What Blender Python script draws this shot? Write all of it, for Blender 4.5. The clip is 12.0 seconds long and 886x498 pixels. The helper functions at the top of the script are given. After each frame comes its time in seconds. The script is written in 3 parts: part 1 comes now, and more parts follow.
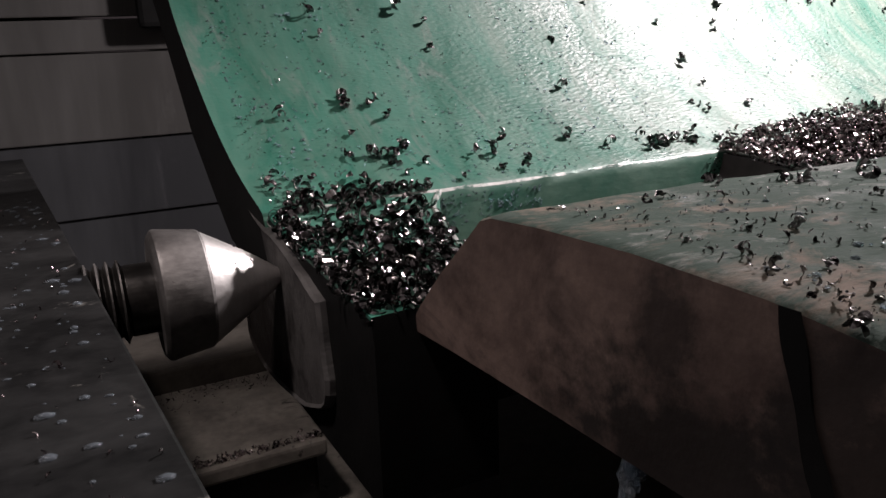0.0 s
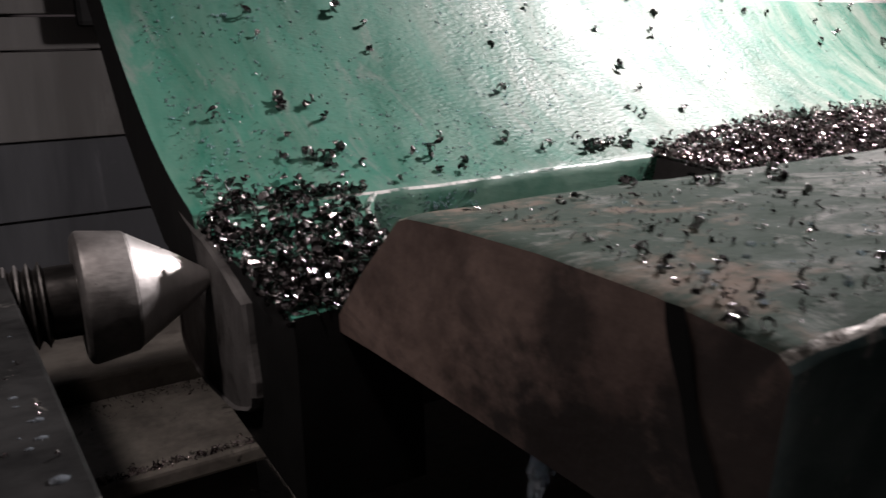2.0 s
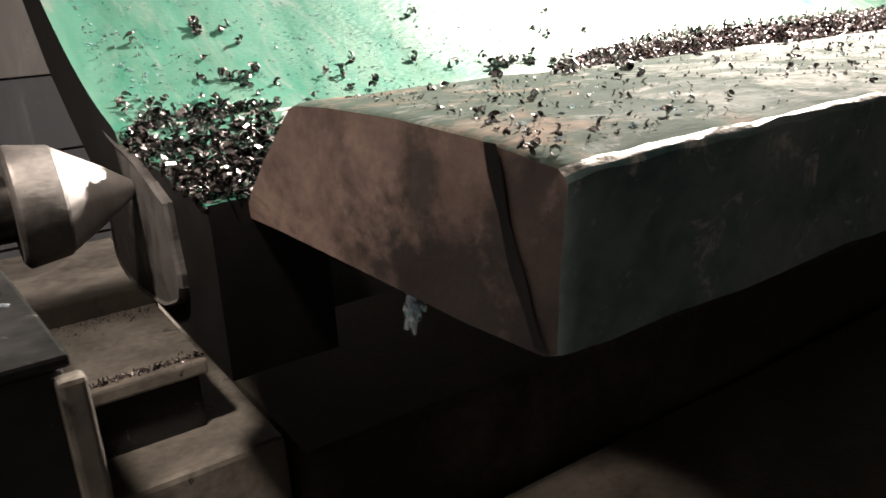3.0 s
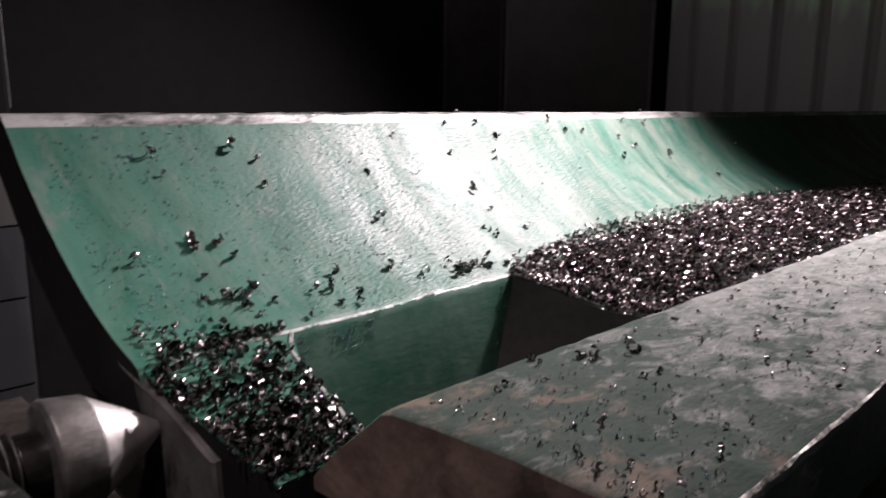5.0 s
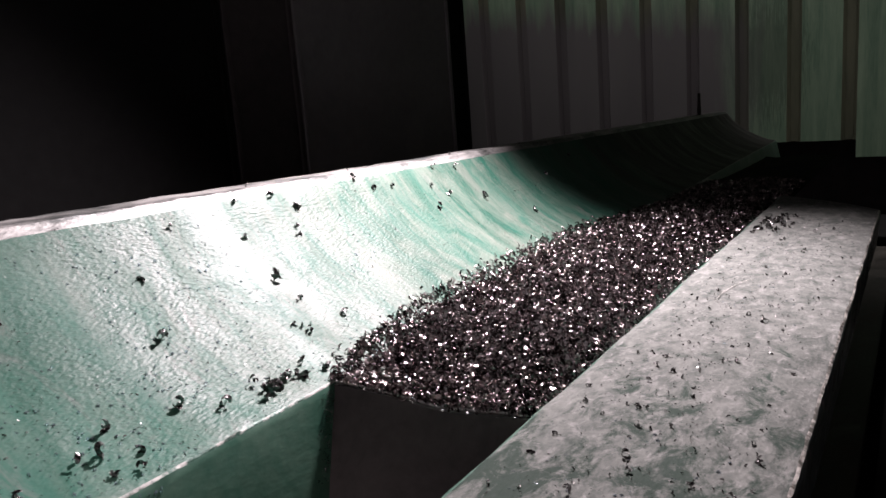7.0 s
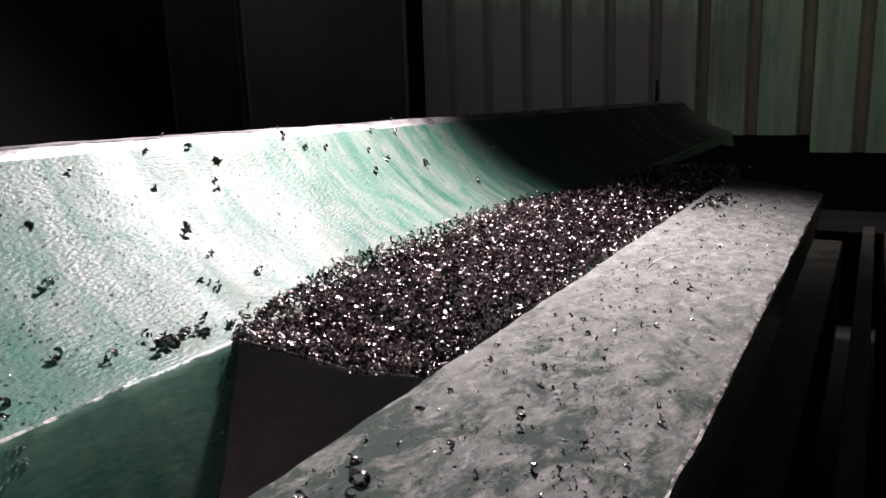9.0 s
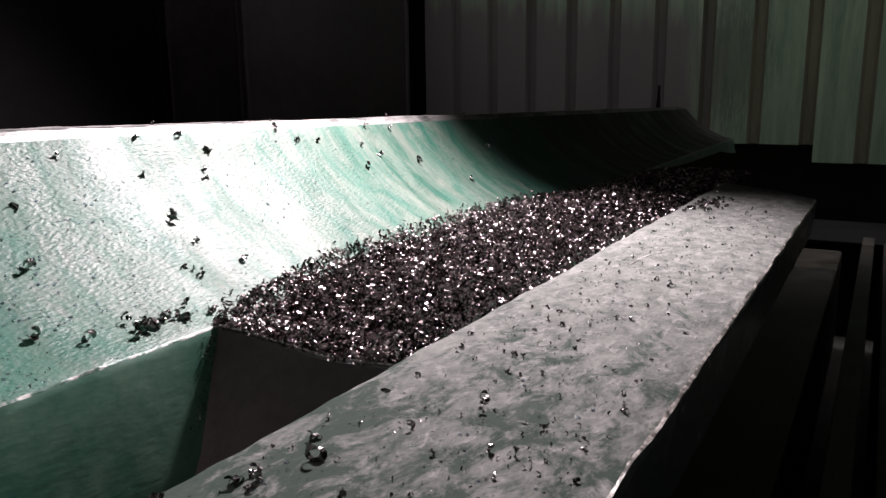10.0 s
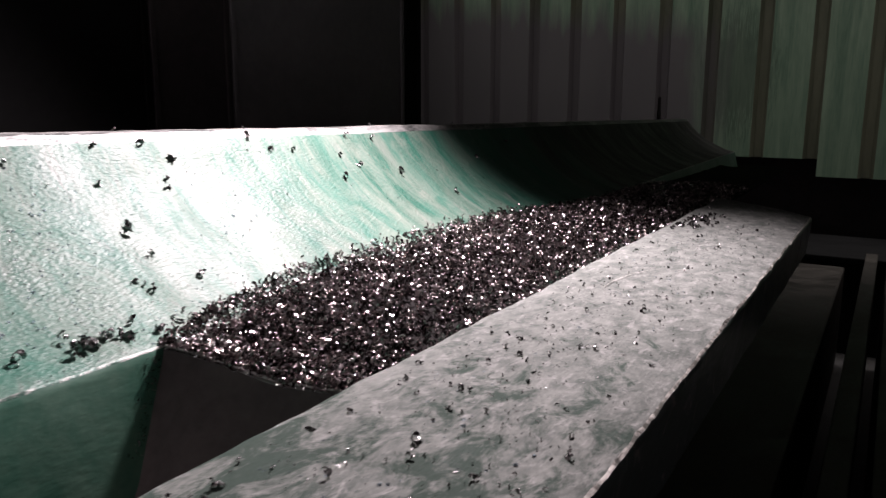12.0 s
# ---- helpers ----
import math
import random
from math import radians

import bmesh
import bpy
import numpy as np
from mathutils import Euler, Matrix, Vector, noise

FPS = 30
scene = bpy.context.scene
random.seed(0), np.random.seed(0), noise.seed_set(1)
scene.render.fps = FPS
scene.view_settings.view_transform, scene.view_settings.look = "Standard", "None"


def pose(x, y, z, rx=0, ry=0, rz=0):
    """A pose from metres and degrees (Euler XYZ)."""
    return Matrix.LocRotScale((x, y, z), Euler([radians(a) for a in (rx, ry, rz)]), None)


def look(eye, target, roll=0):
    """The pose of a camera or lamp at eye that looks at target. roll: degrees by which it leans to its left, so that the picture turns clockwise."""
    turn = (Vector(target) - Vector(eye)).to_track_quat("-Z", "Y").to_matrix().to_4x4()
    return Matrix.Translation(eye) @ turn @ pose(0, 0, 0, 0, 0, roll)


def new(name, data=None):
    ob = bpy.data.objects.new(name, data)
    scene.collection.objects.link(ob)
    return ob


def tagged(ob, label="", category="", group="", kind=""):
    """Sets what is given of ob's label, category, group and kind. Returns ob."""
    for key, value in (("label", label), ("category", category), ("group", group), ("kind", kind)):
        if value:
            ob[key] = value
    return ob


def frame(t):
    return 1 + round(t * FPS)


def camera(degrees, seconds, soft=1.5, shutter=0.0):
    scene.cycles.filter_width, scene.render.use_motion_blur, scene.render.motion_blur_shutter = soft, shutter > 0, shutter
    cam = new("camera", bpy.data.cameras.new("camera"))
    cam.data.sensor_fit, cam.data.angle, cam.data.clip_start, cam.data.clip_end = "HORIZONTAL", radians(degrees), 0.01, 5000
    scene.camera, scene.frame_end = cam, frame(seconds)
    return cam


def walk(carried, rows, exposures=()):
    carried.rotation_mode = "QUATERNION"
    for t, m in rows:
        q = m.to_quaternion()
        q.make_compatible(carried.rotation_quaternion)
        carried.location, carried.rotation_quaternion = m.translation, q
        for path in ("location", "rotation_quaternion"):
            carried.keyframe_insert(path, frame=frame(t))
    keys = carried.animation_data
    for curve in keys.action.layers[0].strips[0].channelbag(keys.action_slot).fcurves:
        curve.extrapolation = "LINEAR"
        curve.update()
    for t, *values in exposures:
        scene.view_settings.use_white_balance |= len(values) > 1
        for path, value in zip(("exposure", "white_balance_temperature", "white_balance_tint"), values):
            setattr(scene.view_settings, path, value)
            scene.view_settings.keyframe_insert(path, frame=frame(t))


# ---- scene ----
cam = camera(60.3, 12.0, soft=1.5, shutter=0.5)
PATH = [
    (0, (-0.1405, -0.0843, 0.0640), (0.2859, 0.7859, -0.1832), -2.92),
    (0.5, (-0.1408, -0.0837, 0.0611), (0.2863, 0.7852, -0.1887), -2.74),
    (1, (-0.1435, -0.0846, 0.0596), (0.2860, 0.7836, -0.1888), -2.43),
    (1.5, (-0.1378, -0.0849, 0.0613), (0.2960, 0.7800, -0.1908), -2.69),
    (2, (-0.1296, -0.0930, 0.0627), (0.3475, 0.7512, -0.1816), -2.12),
    (2.5, (-0.1222, -0.1393, 0.0458), (0.3818, 0.6684, -0.2600), -3.11),
    (3, (-0.1359, -0.1496, 0.0473), (0.3843, 0.6444, -0.2673), -3.53),
    (3.5, (-0.1711, -0.1314, 0.0737), (0.3669, 0.6589, -0.2193), -3.08),
    (3.7, (-0.1891, -0.1332, 0.0870), (0.3582, 0.6562, -0.1910), -2.65),
    (5.3, (-0.2212, -0.1083, 0.1640), (0.4980, 0.5592, -0.0290), -0.68),
    (5.5, (-0.1969, -0.1284, 0.1708), (0.5432, 0.5162, -0.0211), -1.83),
    (6, (-0.1787, -0.1407, 0.1749), (0.5825, 0.4787, -0.0174), -2.71),
    (6.5, (-0.1410, -0.0984, 0.1967), (0.6698, 0.4645, 0.0360), -3.60),
    (7, (-0.1273, -0.0482, 0.1938), (0.7024, 0.4787, 0.0098), -4.30),
    (7.2, (-0.1188, -0.0508, 0.1859), (0.7125, 0.4731, -0.0000), -3.98),
    (8.8, (-0.0917, -0.0630, 0.1648), (0.7447, 0.4454, -0.0403), -2.54),
    (9, (-0.0846, -0.0631, 0.1622), (0.7661, 0.4213, -0.0419), -1.90),
    (9.5, (-0.0862, -0.0728, 0.1559), (0.7639, 0.4112, -0.0519), -1.09),
    (10, (-0.0801, -0.0799, 0.1529), (0.7693, 0.4088, -0.0465), -0.63),
    (10.5, (-0.0737, -0.0836, 0.1551), (0.7798, 0.3969, -0.0465), -0.32),
    (11, (-0.0770, -0.0900, 0.1625), (0.7695, 0.4108, -0.0183), -0.10),
    (11.5, (-0.0718, -0.0913, 0.1606), (0.7763, 0.4044, -0.0266), -0.32),
    (12, (-0.0349, -0.0920, 0.1549), (0.8126, 0.4038, -0.0346), 0.17),
]
EXPOSURES = [(0.0, 0.17, 6600, 22), (2.25, 0.17, 6600, 21), (2.5, 0.72, 6600, 15), (2.7, 1.85, 7400, 17), (3.15, 1.85, 7400, 17),
             (3.5, 1.0, 6750, 16), (3.8, 0.28, 6600, 18), (5.3, 0.1, 6600, 29), (12.0, 0.1, 6600, 29)]
walk(cam, [(t, look(eye, target, roll)) for t, eye, target, roll in PATH], EXPOSURES)

# ---------------------------------------------------------------- light
world = bpy.data.worlds.new("workshop_air")
scene.world = world
world.use_nodes = True
world.node_tree.nodes["Background"].inputs[0].default_value = (1.0, 0.95, 0.91, 1)
world.node_tree.nodes["Background"].inputs[1].default_value = 0.26

spot = bpy.data.lights.new("work_lamp", "SPOT")
spot.energy, spot.color, spot.shadow_soft_size = 66, (1.0, 0.97, 0.94), 0.035
spot.spot_size, spot.spot_blend = radians(136), 1.0
work_lamp = new("work_lamp", spot)
work_lamp.matrix_world = look((0.86, 0.40, 0.58), (0.38, 0.29, 0.0))

# the shop's lamp over the open tailstock end
shop = bpy.data.lights.new("shop_lamp", "SPOT")
shop.energy, shop.color, shop.shadow_soft_size, shop.spot_size, shop.spot_blend = 34.0, (1.0, 0.93, 0.86), 0.07, radians(31), 1.0
new("shop_lamp", shop).matrix_world = look((-0.55, 0.0, 1.25), (-0.10, 0.30, -0.10))
# an unseen area lamp added to light the far sheet from above
gap = bpy.data.lights.new("far_sheet_lamp", "AREA")
gap.shape, gap.size, gap.size_y, gap.energy, gap.color = "RECTANGLE", 3.7, 0.7, 7.5, (0.95, 1.0, 0.93)
gap.spread = radians(85)
new("far_sheet_lamp", gap).matrix_world = look((3.56, 0.5, 1.395), (3.60, 0.5, 0.0))


# ---------------------------------------------------------------- materials
def material(name, dark, light, rough=(0.4, 0.6), metal=0.0, scale=12.0, fine=160.0, bump=0.15, bump_scale=300.0,
             coat=0.0, coat_rough=0.15, stretch=(1, 1, 1), specks=None, speck_amount=0.62, speck_scale=40.0, speck_soft=0.06, film=False, gloss=0.5, soiled=None, contrast=0.15, dark_spots=(), ripple=(0.42, 1, 1), dark_zone=False):
    """A worn surface: two colours mixed by large and fine noise, specks of a third, roughness that varies, fine relief."""
    mat = bpy.data.materials.new(name)
    mat.use_nodes = True
    tree = mat.node_tree
    nodes, links = tree.nodes, tree.links
    shader = nodes["Principled BSDF"]
    coords = nodes.new("ShaderNodeNewGeometry")
    mapping = nodes.new("ShaderNodeMapping")
    mapping.inputs["Scale"].default_value = stretch
    links.new(coords.outputs["Position"], mapping.inputs["Vector"])

    def cloud(size, detail=6.0, roughness=0.6, warp=0.0):
        n = nodes.new("ShaderNodeTexNoise")
        n.inputs["Scale"].default_value, n.inputs["Detail"].default_value = size, detail
        n.inputs["Roughness"].default_value, n.inputs["Distortion"].default_value = roughness, warp
        links.new(mapping.outputs[0], n.inputs["Vector"])
        return n.outputs["Fac"]

    def ramp(source, a, b, low=0.35, high=0.65):
        r = nodes.new("ShaderNodeMapRange")
        r.inputs["From Min"].default_value, r.inputs["From Max"].default_value = low, high
        r.inputs["To Min"].default_value, r.inputs["To Max"].default_value = a, b
        links.new(source, r.inputs["Value"])
        return r.outputs[0]

    def mix(fac, a, b):
        m = nodes.new("ShaderNodeMix")
        m.data_type = "RGBA"
        links.new(fac, m.inputs["Factor"])
        for value, socket in ((a, m.inputs[6]), (b, m.inputs[7])):
            if isinstance(value, tuple):
                socket.default_value = (*value, 1)
            else:
                links.new(value, socket)
        return m.outputs[2]

    large, small = cloud(scale, warp=0.6), cloud(fine, 4)
    both = nodes.new("ShaderNodeMath")
    both.operation = "ADD"
    half = nodes.new("ShaderNodeMath")
    half.operation = "MULTIPLY"
    half.inputs[1].default_value = 0.35
    shift = nodes.new("ShaderNodeMath")
    shift.operation = "ADD"
    shift.inputs[1].default_value = -0.175
    links.new(small, half.inputs[0])
    links.new(half.outputs[0], shift.inputs[0])
    links.new(large, both.inputs[0])
    links.new(shift.outputs[0], both.inputs[1])
    colour = mix(ramp(both.outputs[0], 0, 1, 0.5 - contrast, 0.5 + contrast), dark, light)
    if specks:
        colour = mix(ramp(cloud(speck_scale, 5, 0.7, 0.8), 0, 1, speck_amount, speck_amount + speck_soft), colour, specks)
    if soiled:
        # oily dirt and scraped patches gather on the first hand's breadths of the bar
        axis = nodes.new("ShaderNodeSeparateXYZ")
        links.new(coords.outputs["Position"], axis.inputs[0])
        along = ramp(axis.outputs["X"], 0.19, -0.12, 0.05, 0.55)
        patch = nodes.new("ShaderNodeMath")
        patch.operation = "ADD"
        links.new(cloud(48, 8, 0.75, 0.4), patch.inputs[0])
        links.new(along, patch.inputs[1])
        colour = mix(ramp(patch.outputs[0], 0, 0.88, 0.53, 0.64), colour, soiled)
        rust = nodes.new("ShaderNodeMath")
        rust.operation = "ADD"
        links.new(cloud(34, 8, 0.72, 0.5), rust.inputs[0])
        links.new(ramp(axis.outputs["X"], 0.10, -0.25, 0.02, 0.22), rust.inputs[1])
        colour = mix(ramp(rust.outputs[0], 0, 0.8, 0.575, 0.70), colour, (0.20, 0.155, 0.127))
    for centre_at, reach, amount in dark_spots:
        # one dark spot with a ragged rim: an ellipsoid about a place, broken by noise
        off, unit, far = nodes.new("ShaderNodeVectorMath"), nodes.new("ShaderNodeVectorMath"), nodes.new("ShaderNodeVectorMath")
        off.operation, unit.operation, far.operation = "SUBTRACT", "DIVIDE", "LENGTH"
        off.inputs[1].default_value, unit.inputs[1].default_value = centre_at, reach
        links.new(coords.outputs["Position"], off.inputs[0])
        links.new(off.outputs[0], unit.inputs[0])
        links.new(unit.outputs[0], far.inputs[0])
        ragged = nodes.new("ShaderNodeMath")
        ragged.operation = "ADD"
        links.new(far.outputs["Value"], ragged.inputs[0])
        links.new(ramp(cloud(60, 6, 0.7), -0.45, 0.45, 0.3, 0.7), ragged.inputs[1])
        colour = mix(ramp(ragged.outputs[0], amount, 0, 0.6, 1.15), colour, (0.013, 0.010, 0.009))
    if dark_zone:
        # a dark tone up to a ragged level, with runs; one smudge beside it
        at = nodes.new("ShaderNodeSeparateXYZ")
        links.new(coords.outputs["Position"], at.inputs[0])
        runs = nodes.new("ShaderNodeTexNoise")
        runs.inputs["Scale"].default_value, runs.inputs["Detail"].default_value = 1.0, 6
        tall = nodes.new("ShaderNodeMapping")
        tall.inputs["Scale"].default_value = (1, 15, 1.8)
        links.new(coords.outputs["Position"], tall.inputs["Vector"])
        links.new(tall.outputs[0], runs.inputs["Vector"])

        def sum_of(*sources):
            total = sources[0]
            for extra in sources[1:]:
                n = nodes.new("ShaderNodeMath")
                n.operation = "ADD"
                links.new(total, n.inputs[0])
                links.new(extra, n.inputs[1])
                total = n.outputs[0]
            return total

        ragged = ramp(runs.outputs["Fac"], -0.07, 0.07, 0.3, 0.7)
        level = sum_of(ramp(at.outputs["Z"], 0.6, -0.6, 0.0, 1.2), ramp(at.outputs["Y"], 0.0, 0.18, 0.87, 2.31), ragged)
        below = ramp(level, 0.0, 0.93, -0.01, 0.15)
        aside = ramp(sum_of(at.outputs["Y"], ragged), 0.0, 1.0, 0.62, 0.86)
        both_ways = nodes.new("ShaderNodeMath")
        both_ways.operation = "MULTIPLY"
        links.new(below, both_ways.inputs[0])
        links.new(aside, both_ways.inputs[1])
        colour = mix(both_ways.outputs[0], colour, (0.105, 0.095, 0.10))
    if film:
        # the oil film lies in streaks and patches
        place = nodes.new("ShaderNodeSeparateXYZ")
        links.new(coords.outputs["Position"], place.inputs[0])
        # milky runs and blotches: dried coolant, with the lamp sheen's wide tail painted in
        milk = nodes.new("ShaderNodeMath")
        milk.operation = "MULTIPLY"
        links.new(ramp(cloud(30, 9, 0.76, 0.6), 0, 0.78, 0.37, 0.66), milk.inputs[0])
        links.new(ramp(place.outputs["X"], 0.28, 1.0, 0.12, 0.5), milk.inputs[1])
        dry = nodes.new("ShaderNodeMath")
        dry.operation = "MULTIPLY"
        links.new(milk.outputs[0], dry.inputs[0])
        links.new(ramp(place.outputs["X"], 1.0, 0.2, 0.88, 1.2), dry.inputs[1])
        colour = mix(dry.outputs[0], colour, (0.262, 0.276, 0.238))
        # past about x = 1.2 the colour turns dark brown along a ragged edge
        brown_edge = nodes.new("ShaderNodeMath")
        brown_edge.operation = "ADD"
        links.new(place.outputs["X"], brown_edge.inputs[0])
        links.new(ramp(cloud(9, 6, 0.7), -0.16, 0.16, 0.3, 0.7), brown_edge.inputs[1])
        colour = mix(ramp(brown_edge.outputs[0], 0, 0.96, 1.22, 1.62), colour, (0.030, 0.023, 0.021))
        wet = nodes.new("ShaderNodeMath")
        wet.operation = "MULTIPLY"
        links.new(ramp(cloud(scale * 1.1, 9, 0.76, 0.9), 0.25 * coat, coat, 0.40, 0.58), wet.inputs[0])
        # the coat fades out along X, so reflections don't lift the far end's shade
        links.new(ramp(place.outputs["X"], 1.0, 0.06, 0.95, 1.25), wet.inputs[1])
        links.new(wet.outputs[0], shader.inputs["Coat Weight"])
    links.new(colour, shader.inputs["Base Color"])
    links.new(ramp(large, rough[0], rough[1]), shader.inputs["Roughness"])
    shader.inputs["Metallic"].default_value = metal
    shader.inputs["Specular IOR Level"].default_value = gloss
    shader.inputs["Coat Weight"].default_value, shader.inputs["Coat Roughness"].default_value = coat, coat_rough
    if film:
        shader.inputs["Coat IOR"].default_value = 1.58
    if bump:
        b = nodes.new("ShaderNodeBump")
        b.inputs["Strength"].default_value, b.inputs["Distance"].default_value = bump, 0.0015
        waves = nodes.new("ShaderNodeTexNoise")
        waves.inputs["Scale"].default_value, waves.inputs["Detail"].default_value = bump_scale, 4
        long = nodes.new("ShaderNodeMapping")
        long.inputs["Scale"].default_value = ripple
        links.new(coords.outputs["Position"], long.inputs["Vector"])
        links.new(long.outputs[0], waves.inputs["Vector"])
        links.new(waves.outputs["Fac"], b.inputs["Height"])
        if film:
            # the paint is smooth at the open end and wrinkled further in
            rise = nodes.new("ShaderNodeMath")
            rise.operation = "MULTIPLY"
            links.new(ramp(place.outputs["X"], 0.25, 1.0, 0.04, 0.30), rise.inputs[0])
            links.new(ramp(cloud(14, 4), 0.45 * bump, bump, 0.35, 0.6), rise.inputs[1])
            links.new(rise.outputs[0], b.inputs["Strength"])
        links.new(b.outputs[0], shader.inputs["Normal"])
        links.new(b.outputs[0], shader.inputs["Coat Normal"])
    return mat


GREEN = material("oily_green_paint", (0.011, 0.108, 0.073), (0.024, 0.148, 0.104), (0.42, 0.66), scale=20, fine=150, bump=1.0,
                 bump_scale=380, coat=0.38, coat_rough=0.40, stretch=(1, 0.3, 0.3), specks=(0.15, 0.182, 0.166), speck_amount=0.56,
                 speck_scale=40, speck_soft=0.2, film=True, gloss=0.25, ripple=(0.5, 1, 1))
# second copy of the green, with the pocket wall's bounced light put in
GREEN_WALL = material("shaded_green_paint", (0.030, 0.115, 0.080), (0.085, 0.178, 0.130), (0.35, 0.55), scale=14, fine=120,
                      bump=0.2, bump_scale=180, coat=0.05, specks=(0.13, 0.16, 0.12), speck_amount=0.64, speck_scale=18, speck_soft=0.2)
WORN = material("worn_green_grey_paint", (0.095, 0.110, 0.100), (0.272, 0.28, 0.264), (0.70, 0.95), scale=75, fine=420, bump=0.35,
                bump_scale=420, specks=(0.40, 0.395, 0.385), speck_amount=0.53, speck_scale=120, speck_soft=0.24,
                gloss=0.04, soiled=(0.034, 0.058, 0.046), stretch=(0.6, 1, 1), contrast=0.2)
# oil stains; the third spot puts in the shade right of the run mark
CAST = material("brown_cast_iron", (0.072, 0.048, 0.041), (0.178, 0.124, 0.104), (0.55, 0.8), scale=22, fine=140, bump=0.4,
                bump_scale=140, specks=(0.018, 0.013, 0.012), speck_amount=0.54, speck_scale=21, speck_soft=0.22,
                dark_spots=(((0, 0.050, -0.050), (0.1, 0.056, 0.032), 0.95), ((0, 0.060, -0.010), (0.1, 0.011, 0.022), 0.75),
                        ((0, 0.006, -0.034), (0.1, 0.026, 0.052), 0.82)))
FRONT = material("wet_dark_teal_iron", (0.022, 0.060, 0.062), (0.125, 0.165, 0.160), (0.3, 0.6), scale=16, fine=120, bump=0.6,
                 bump_scale=150, coat=0.7, coat_rough=0.12, specks=(0.30, 0.29, 0.27), speck_amount=0.58, speck_scale=55, speck_soft=0.1)
DARK_CAST = material("dark_wet_iron", (0.006, 0.0062, 0.0064), (0.020, 0.0205, 0.0205), (0.4, 0.65), scale=18, fine=120, bump=0.5,
                     bump_scale=90, gloss=0.2, coat=0.05, specks=(0.10, 0.098, 0.09), speck_amount=0.62, speck_scale=34)
RIM = material("scraped_grey_rim", (0.09, 0.10, 0.095), (0.46, 0.455, 0.44), (0.35, 0.55), metal=0.35, scale=26, fine=260, bump=0.5,
               bump_scale=260, stretch=(0.35, 1, 1), contrast=0.10)
BARE = material("bare_scraped_steel", (0.30, 0.30, 0.29), (0.66, 0.66, 0.65), (0.4, 0.62), metal=0.85, scale=40, fine=300,
                bump=0.4, bump_scale=240, stretch=(0.3, 1, 1))
EDGE = material("chipped_edge_paint", (0.13, 0.13, 0.115), (0.47, 0.45, 0.415), (0.35, 0.6), metal=0.3, scale=85, fine=420, bump=0.6,
                bump_scale=300, contrast=0.06, specks=(0.10, 0.075, 0.06), speck_amount=0.62, speck_scale=90)
# pale patches of the shell's lower lip carry the wet edge's highlight
LIP = material("pale_wet_lip", (0.02, 0.085, 0.06), (0.42, 0.42, 0.40), (0.35, 0.6), metal=0.2, scale=45, fine=300, bump=0.5, bump_scale=300, contrast=0.07)
STEEL = material("ground_steel", (0.46, 0.44, 0.43), (0.68, 0.66, 0.64), (0.40, 0.56), metal=0.8, scale=30, fine=260,
                 bump=0.12, bump_scale=300, stretch=(1.0, 0.3, 0.3), specks=(0.09, 0.075, 0.06), speck_amount=0.66, speck_scale=70)
COLLAR = material("dull_grey_steel", (0.15, 0.142, 0.138), (0.27, 0.26, 0.25), (0.46, 0.62), metal=0.8, scale=30, fine=220, bump=0.2,
                  bump_scale=300, specks=(0.05, 0.042, 0.036), speck_amount=0.62, speck_scale=60)
BLACK_STEEL = material("oiled_black_steel", (0.02, 0.019, 0.018), (0.06, 0.055, 0.052), (0.3, 0.5), metal=0.6, scale=30, fine=200,
                       bump=0.15)
CHIP = material("steel_chips", (0.034, 0.022, 0.024), (0.47, 0.395, 0.40), (0.14, 0.34), metal=1.0, scale=90, fine=400, bump=0.2,
                bump_scale=600)
HEAP_CORE = material("heap_core", (0.006, 0.005, 0.005), (0.022, 0.018, 0.018), (0.75, 0.95), scale=160, fine=500, bump=0.6, bump_scale=400, gloss=0.08)
CHIP_DARK = material("dark_steel_chip", (0.045, 0.041, 0.041), (0.36, 0.345, 0.345), (0.14, 0.34), metal=1.0, scale=120, fine=500,
                     bump=0.2, bump_scale=600)
CHIP_WET = material("wet_dark_chips", (0.012, 0.010, 0.011), (0.30, 0.275, 0.275), (0.10, 0.28), metal=1.0, scale=140, fine=500, bump=0.15,
                    bump_scale=600, contrast=0.22)
BED = material("bed_iron", (0.11, 0.10, 0.088), (0.27, 0.25, 0.22), (0.35, 0.6), metal=0.2, scale=14, fine=120, bump=0.2,
               bump_scale=160, coat=0.2, specks=(0.02, 0.018, 0.015), speck_amount=0.62, speck_scale=20)
RIB_FACE = material("dark_brown_iron", (0.060, 0.049, 0.050), (0.115, 0.095, 0.095), (0.5, 0.7), scale=14, fine=110, bump=0.3, bump_scale=140)
IRON = material("oily_brown_iron", (0.034, 0.029, 0.025), (0.085, 0.076, 0.064), (0.4, 0.65), scale=14, fine=120, bump=0.3, bump_scale=120, gloss=0.3)
# dark spots put in the cone's shadow, the lug's shaded side and black oil
LUG = material("machined_grey_iron", (0.066, 0.063, 0.062), (0.135, 0.130, 0.127), (0.4, 0.6), metal=0.2, scale=26, fine=140, bump=0.25,
               dark_spots=(((-0.045, 0.405, -0.095), (0.2, 0.105, 0.085), 0.97), ((-0.045, 0.352, -0.115), (0.2, 0.05, 0.028), 0.95),
                       ((-0.045, 0.40, -0.02), (0.2, 0.03, 0.025), 0.6), ((-0.030, 0.335, -0.08), (0.0075, 1, 1), 1.0)))
